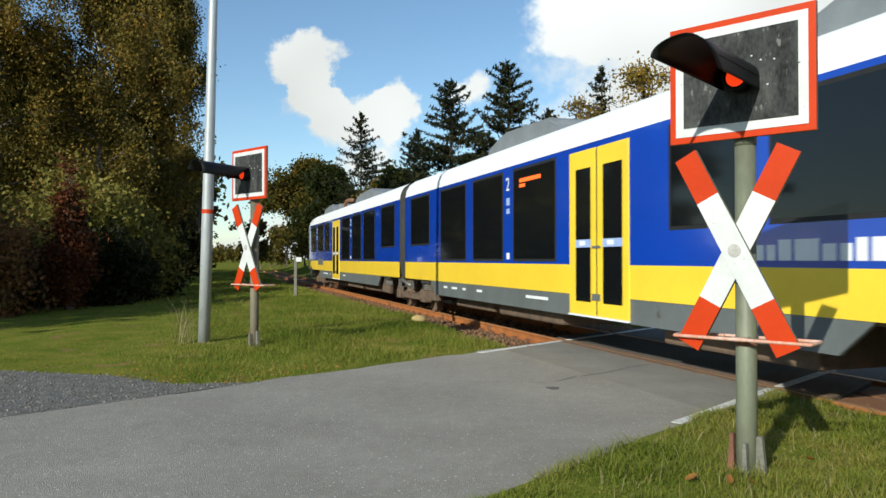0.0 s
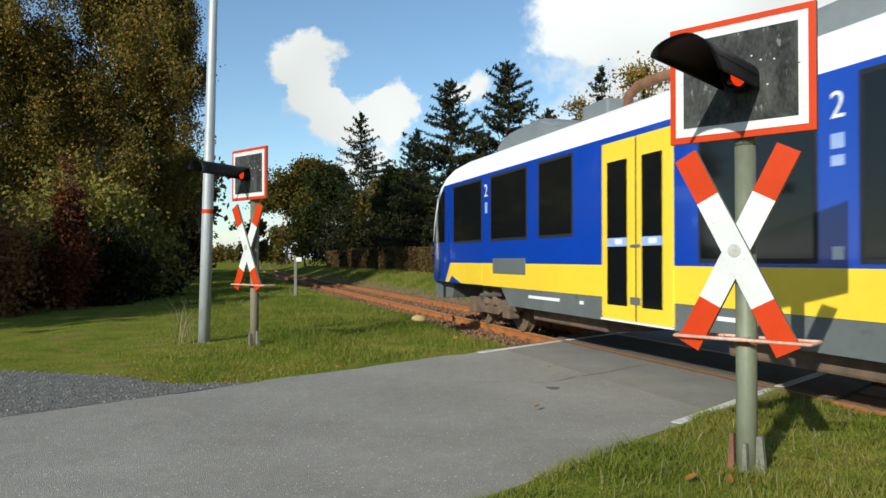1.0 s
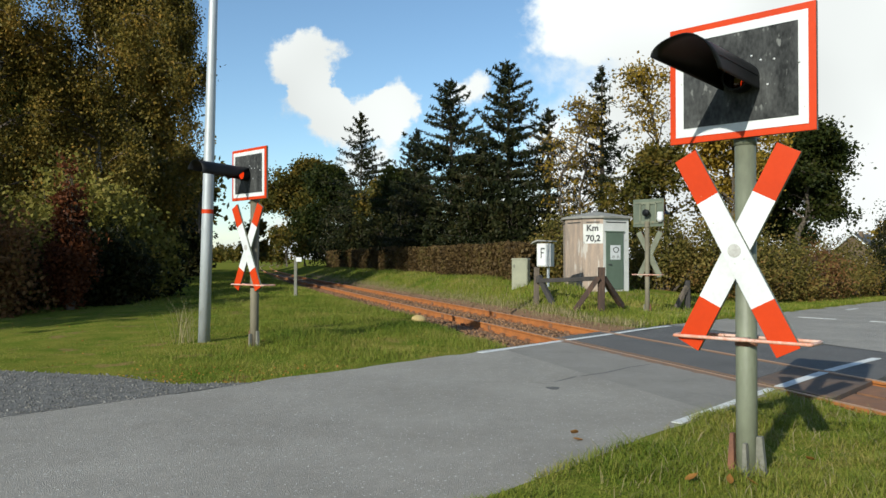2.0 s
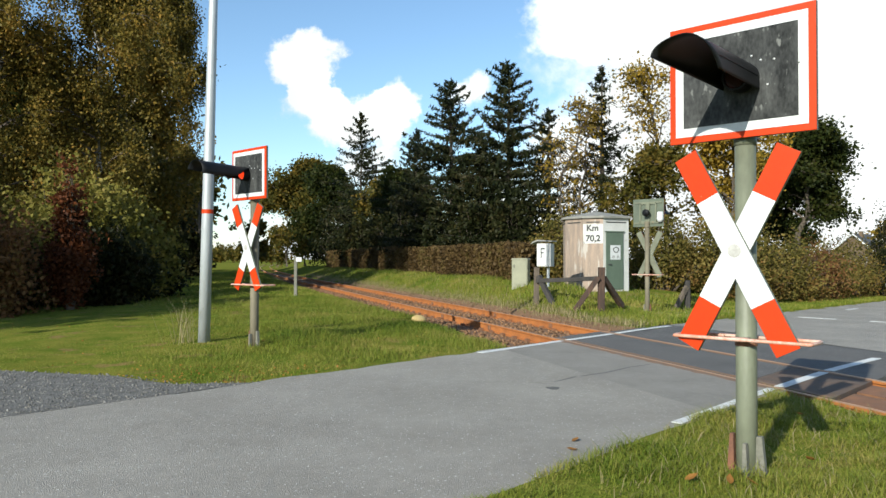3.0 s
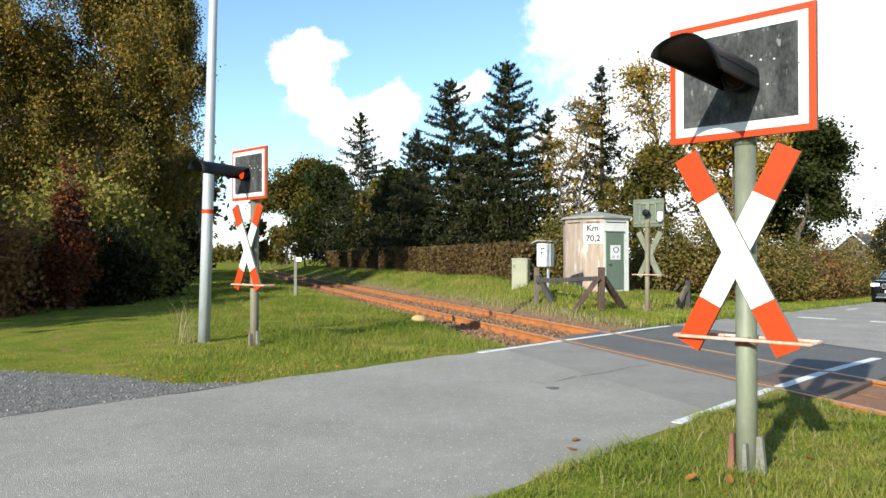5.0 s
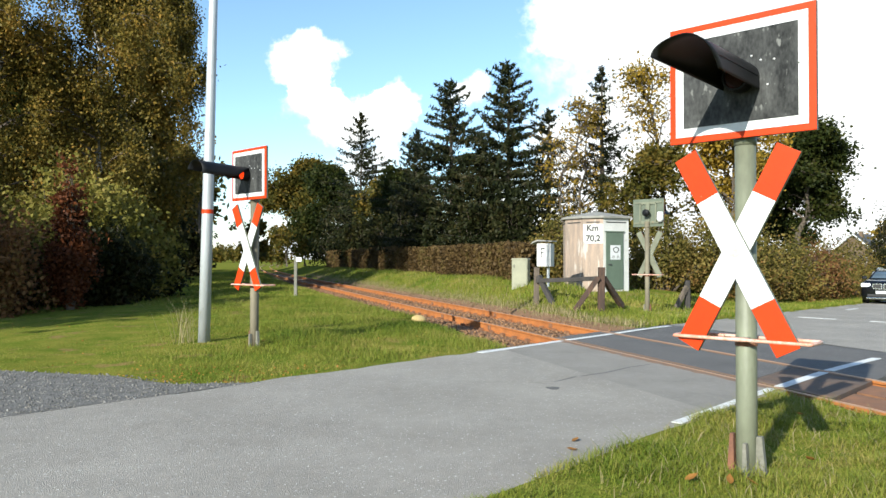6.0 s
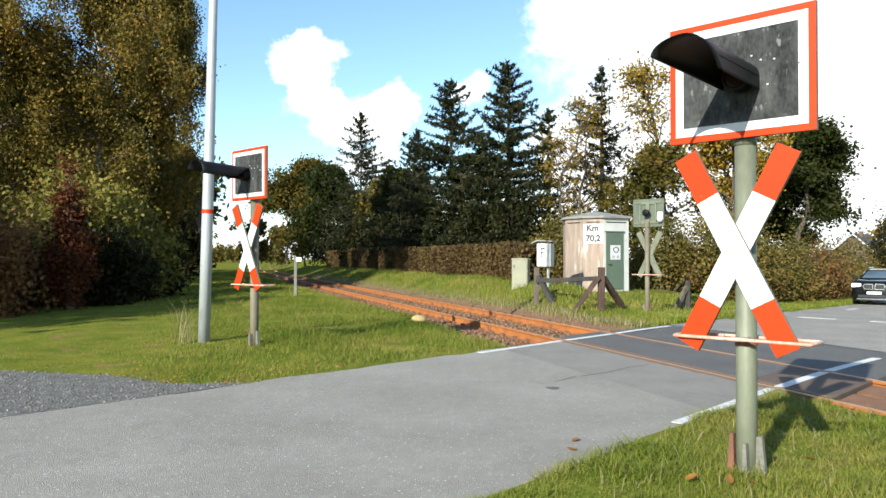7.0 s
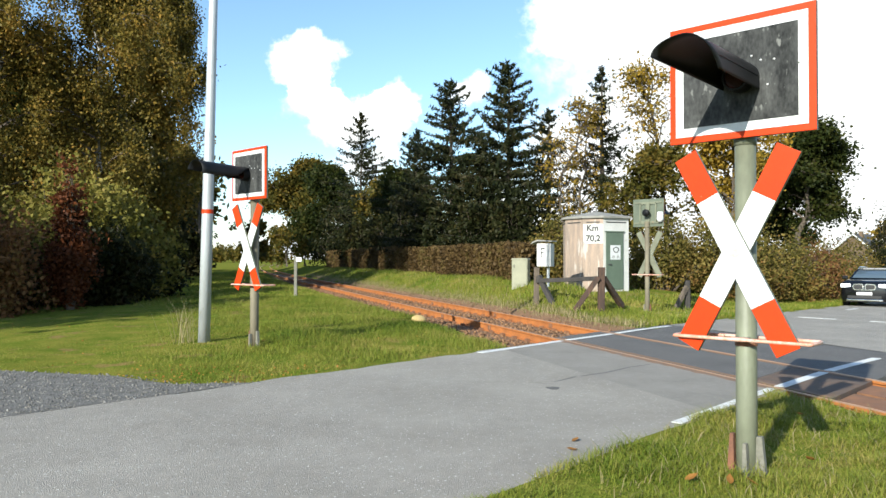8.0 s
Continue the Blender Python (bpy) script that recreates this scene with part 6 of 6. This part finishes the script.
def build_house():
    t = thing("house", pose(63.2, 115, -.3, 0, 0, -44), "far brick house with white gable boards and dark roof", "house")
    bm = bmesh.new()
    prism(bm, [(-3.2, 0), (3.2, 0), (3.2, 2.5), (0, 5.5), (-3.2, 2.5)], 0, 9)
    part("wall", bm, HOUSE_BRICK, t, "brown brick gable wall")
    for sx in (-1, 1):
        bm = bmesh.new()
        prism(bm, [(0, 5.52), (sx * 3.5, 2.24), (sx * 3.5, 2.46), (0, 5.74)], -.4, 9.4)
        bmesh.ops.recalc_face_normals(bm, faces=list(bm.faces))
        roof = part("roof", bm, SLATE, t, "dark slate roof")
        bm = bmesh.new()
        prism(bm, [(0, 5.46), (sx * 3.5, 2.18), (sx * 3.5, 2.48), (0, 5.76)], -.46, -.405)
        bmesh.ops.recalc_face_normals(bm, faces=list(bm.faces))
        part("gable_board", bm, WHITE_PAINT, roof, "white gable board")
    bm = bmesh.new()
    box(bm, .2, .75, 2.2, 2.8, 5.0, 5.95)
    box(bm, .14, .81, 2.14, 2.86, 5.95, 6.05)
    part("chimney", bm, HOUSE_BRICK, t)
    for x in (-1.4, 1.4):
        bm = bmesh.new()
        box(bm, x - .5, x + .5, -.03, .05, 1.0, 2.2)
        w = part("window", bm, WHITE_PAINT, t)
        bm = bmesh.new()
        box(bm, x - .42, x + .42, -.045, -.031, 1.08, 2.12)
        part("pane", bm, glass_material("house_pane"), w)


HOUSE_BRICK = material("house_brick", (0.10, 0.07, 0.045), (0.14, 0.10, 0.065), 3.0, 0.9, bump=0.3, bump_scale=12)
SLATE = material("slate_roof", (0.05, 0.05, 0.055), (0.085, 0.082, 0.085), 2.5, 0.75, bump=0.3, bump_scale=14)
build_house()
build_lamp_post()
build_marker_post()
build_hut()
build_telephone()
build_cabinet()
build_barrier()
build_far_signal()
build_stone()
build_stones()
build_crossing_steel()
build_grass()
for k, (x, y) in enumerate(((1.60, 4.83), (1.83, 4.78), (1.95, 4.72), (2.60, 5.3))):
    leaf_thing("fallen_leaf", pose(x, y, gz(x, y) + .05, 20, -25, 70 * k), "brown fallen leaf caught in the verge grass")
blown_leaves = [leaf_thing("fallen_leaf", pose(0, 0, 0.02), "orange-brown leaf blown over the asphalt") for _ in range(3)]
# ---- the waiting car ----
CAR_PAINT = material("black_car_paint", (0.004, 0.0045, 0.006), (0.006, 0.0065, 0.008), 2, 0.16, coat=0.3)
CAR_TRIM = material("dark_plastic_trim", (0.010, 0.010, 0.011), (0.007, 0.007, 0.008), 6, 0.6)
CAR_CHROME = material("car_chrome", (0.75, 0.76, 0.78), (0.65, 0.66, 0.68), 6, 0.15, metal=1.0)
# bluish base tint puts some of the sky's reflection into the glass colour
CAR_GLASS = glass_material("car_glass_sky_tint", (0.07, 0.10, 0.13), 0.03)
CAR_LIGHT = glass_material("headlight_glass", (0.85, 0.87, 0.9), 0.08)
TYRE = material("tyre_rubber", (0.02, 0.02, 0.02), (0.03, 0.03, 0.03), 9, 0.85)


def loft(rings, mat, parent, name, label="", smooth=True, close=True):
    bm = bmesh.new()
    R = [[bm.verts.new(p) for p in ring] for ring in rings]
    n = len(R[0])
    for a, b in zip(R, R[1:]):
        for i in range(n if close else n - 1):
            bm.faces.new((a[i], a[(i + 1) % n], b[(i + 1) % n], b[i]))
    if close:
        bm.faces.new(R[0][::-1])
        bm.faces.new(R[-1])
    bmesh.ops.recalc_face_normals(bm, faces=list(bm.faces))
    return part(name, bm, mat, parent, label, smooth)


def car_ring(y, w, z0, z1, k=.78):
    """Body cross-section at y: tumblehome shoulders."""
    pts = [(-w * .92, z0), (-w, z0 + .12), (-w, (z0 + z1) / 2), (-w * .97, z1 - .06), (-w * k, z1)]
    return [(x, y, z) for x, z in pts] + [(-x, y, z) for x, z in reversed(pts)]


def build_car():
    """Local -y is the front, which stands at y = 0; z = 0 is the road."""
    t = thing("car", pose(0, 0, 0), "black compact off-road car with chrome grille rolling to the crossing", "car")
    body = loft([car_ring(.0, .66, .36, .74), car_ring(.03, .78, .20, .90, .84), car_ring(.16, .86, .17, .98, .84), car_ring(.45, .89, .17, 1.03), car_ring(1.2, .90, .19, 1.09),
                 car_ring(2.4, .90, .19, 1.10), car_ring(3.6, .89, .21, 1.10), car_ring(4.25, .84, .27, 1.08), car_ring(4.45, .74, .42, 1.0)], CAR_PAINT, t, "body", "black painted body")
    loft([car_ring(1.15, .74, 1.0, 1.07, .9), car_ring(1.5, .75, 1.02, 1.26, .80), car_ring(1.95, .74, 1.04, 1.46, .76), car_ring(2.3, .73, 1.04, 1.50, .76), car_ring(3.2, .72, 1.04, 1.51, .74),
          car_ring(3.9, .70, 1.04, 1.44, .74), car_ring(4.3, .68, 1.02, 1.12, .8)], CAR_GLASS, t, "glasshouse", "dark windows")
    loft([[(-.52, 1.9, 1.475), (-.58, 1.9, 1.44), (.58, 1.9, 1.44), (.52, 1.9, 1.475)], [(-.52, 2.3, 1.535), (-.6, 2.3, 1.46), (.6, 2.3, 1.46), (.52, 2.3, 1.535)],
          [(-.52, 3.3, 1.54), (-.6, 3.3, 1.46), (.6, 3.3, 1.46), (.52, 3.3, 1.54)], [(-.5, 4.0, 1.47), (-.56, 4.0, 1.42), (.56, 4.0, 1.42), (.5, 4.0, 1.47)]], CAR_PAINT, t, "roof", smooth=False)
    for sx in (-1, 1):
        bm = bmesh.new()
        tube(bm, [(sx * .56, 1.95, 1.50), (sx * .57, 2.3, 1.58), (sx * .57, 3.3, 1.585), (sx * .54, 3.9, 1.5)], .018, 8)
        part("roof_rail", bm, CAR_CHROME, t, smooth=True)
        bm = bmesh.new()
        tube(bm, [(sx * .74, 1.15, 1.05), (sx * .57, 1.95, 1.47)], .035, 8)
        part("pillar", bm, CAR_PAINT, t)
        bm = bmesh.new()
        box(bm, sx * .96 - .10, sx * .96 + .10, 1.32, 1.48, 1.05, 1.2, .035)
        part("mirror", bm, CAR_PAINT, t)
        bm = bmesh.new()
        box(bm, sx * .66 - .19, sx * .66 + .19, .0, .2, .72, .89, .04)
        part("headlight", bm, CAR_LIGHT, t, "clear headlight")
        bm = bmesh.new()
        tube(bm, [(sx * .68, .05, .50), (sx * .68, .12, .50)], .055, 14)
        part("fog_light", bm, CAR_LIGHT, t)
        g = new("grille")
        g.parent = t
        bm = bmesh.new()
        prism(bm, [(sx * .02, .63), (sx * .36, .65), (sx * .42, .77), (sx * .36, .87), (sx * .04, .88)], -.035, .05)
        bmesh.ops.recalc_face_normals(bm, faces=list(bm.faces))
        part("surround", bm, CAR_CHROME, g, "chrome grille surround")
        bm = bmesh.new()
        prism(bm, [(sx * .045, .66), (sx * .335, .675), (sx * .385, .77), (sx * .335, .845), (sx * .065, .85)], -.045, -.03)
        bmesh.ops.recalc_face_normals(bm, faces=list(bm.faces))
        part("grille_mesh", bm, CAR_TRIM, g)
    bm = bmesh.new()
    box(bm, -.27, .27, -.03, .02, .44, .56, .008)
    part("number_plate", bm, WHITE_PAINT, t, "blank white number plate")
    bm = bmesh.new()
    box(bm, -.60, .60, -.01, .06, .30, .42, .02)
    part("air_intake", bm, CAR_TRIM, t)
    bm = bmesh.new()
    box(bm, -.64, .64, -.02, .05, .21, .28, .015)
    part("skid_plate", bm, CAR_CHROME, t, "silver skid plate")
    wheels = []
    for sx in (-1, 1):
        for y in (.88, 3.64):
            w = new("wheel")
            w.parent = t
            w.matrix_basis = pose(sx * .80, y, .34)
            bm = bmesh.new()
            tube(bm, [(-.11, 0, 0), (-.09, 0, 0), (.09, 0, 0), (.11, 0, 0)], [.31, .34, .34, .31], 28)
            part("tyre", bm, TYRE, w)
            bm = bmesh.new()
            tube(bm, [(-.115, 0, 0), (.115, 0, 0)], .07, 12)
            for k in range(5):
                a = 2 * math.pi * k / 5
                beam(bm, (sx * .112, .05 * math.cos(a), .05 * math.sin(a)), (sx * .112, .21 * math.cos(a), .21 * math.sin(a)), .05)
            part("rim", bm, CAR_CHROME, w)
            wheels.append((w, sx, y))
    return t, wheels


car, car_wheels = build_car()
# ---- what moves ----
def train_pose(t):
    s = 23.13 - 23.32 * t
    return Matrix.Translation((TX - s * TS, s * TC, 0)) @ Matrix.Rotation(0.3137, 4, "Z")


LIT = [(-1.0, 0.60), (0.97, 1.62), (2.0, 2.6), (3.02, 3.64), (4.03, 4.62), (5.08, 5.65), (6.12, 6.68)]


LIT_LEFT = [(-1.0, 0.15), (0.5, 1.08), (1.45, 2.08), (2.55, 3.15), (3.55, 4.15), (4.6, 5.1), (5.6, 6.18)]


def lamp_rows(place, lit):
    """The lamp's disc turns its lit face to the front and away again."""
    rows, angle = [(0.0, pose(*place, 0, 0, 0))], 0
    for k, (a, b) in enumerate(lit):
        for t0, way in ((a, -1), (b, 1)):
            if t0 < 0:
                continue
            for i, turn in enumerate((0, 60, 120, 180)):
                rows.append((t0 + (i - 1) / 30, pose(*place, 0, 0, turn if way > 0 else 180 - turn)))
    rows.append((8.0, pose(*place, 0, 0, 180)))
    return rows


CAR_WAY = [(0.0, 15.6), (1.0, 13.7), (2.0, 11.8), (3.0, 9.9), (4.4, 7.2), (5.0, 6.0), (5.8, 4.3), (6.4, 3.1), (7.0, 1.95), (7.5, 0.95), (8.0, 0.0)]


def car_pose(d):
    r, n = 32.55 + d, 6.95
    p, q = on_road(r, n), on_road(r + 2.0, n)
    return Matrix.Translation(p) @ Matrix.Rotation(math.atan2(q.y - p.y, q.x - p.x) - math.pi / 2, 4, "Z") @ Matrix.Rotation(math.atan2(q.z - p.z, 2.0), 4, "X")


def motions():
    walk(railcar, [(-0.5, train_pose(-0.5))] + [(k * 0.25, train_pose(k * 0.25)) for k in range(35)])
    walk(near_lamp, lamp_rows((.022, -.200, 2.27 + .39), LIT))
    walk(left_lamp, lamp_rows((-.03, -.200, 2.36 + .39), LIT_LEFT))
    walk(car, [(t, car_pose(d)) for t, d in CAR_WAY])
    for w, sx, y in car_wheels:
        rows = []
        for k in range(49):
            t = k / 6
            d = float(np.interp(t, [a for a, b in CAR_WAY], [b for a, b in CAR_WAY]))
            rows.append((t, pose(sx * .80, y, .34) @ Matrix.Rotation(-(d - 15.6) / .34 * -1, 4, "X")))
        walk(w, rows)
    tracks = [[(0.0, -.30, 16.2, .03), (.8, -.25, 13.6, .05), (1.1, .52, 10.1, .35), (1.3, .95, 8.9, .30), (1.4, .98, 8.1, .22), (1.5, .97, 7.6, .28), (1.6, 1.02, 7.0, .25), (1.7, 1.08, 6.6, .18),
               (2.4, 1.05, 5.94, .012), (8.0, 1.05, 5.94, .012)],
              [(0.0, -.6, 13.0, .03), (.6, .2, 10.2, .05), (.9, .86, 7.4, .05), (1.0, .90, 7.15, .04), (1.3, 1.10, 6.45, .03), (1.5, 1.15, 6.3, .012), (2.6, .97, 5.65, .012), (8.0, .97, 5.65, .012)],
              [(0.0, 1.4, 12.2, .02), (1.0, 1.4, 9.8, .03), (1.1, 1.55, 9.1, .03), (1.3, 1.95, 8.4, .04), (1.5, 2.3, 7.5, .05), (1.7, 2.75, 7.0, .05), (2.4, 3.1, 6.5, .1), (8.0, 3.1, 6.5, .1)]]
    for ob, rows in zip(blown_leaves, tracks):
        out, a = [], 0
        for k, (t, x, y, z) in enumerate(rows):
            if k and t < 2.5:
                a += 70
            out.append((t, pose(x, y, z, a * .9 if z > .04 else 8, 10, 30 + a)))
        walk(ob, out)


motions()
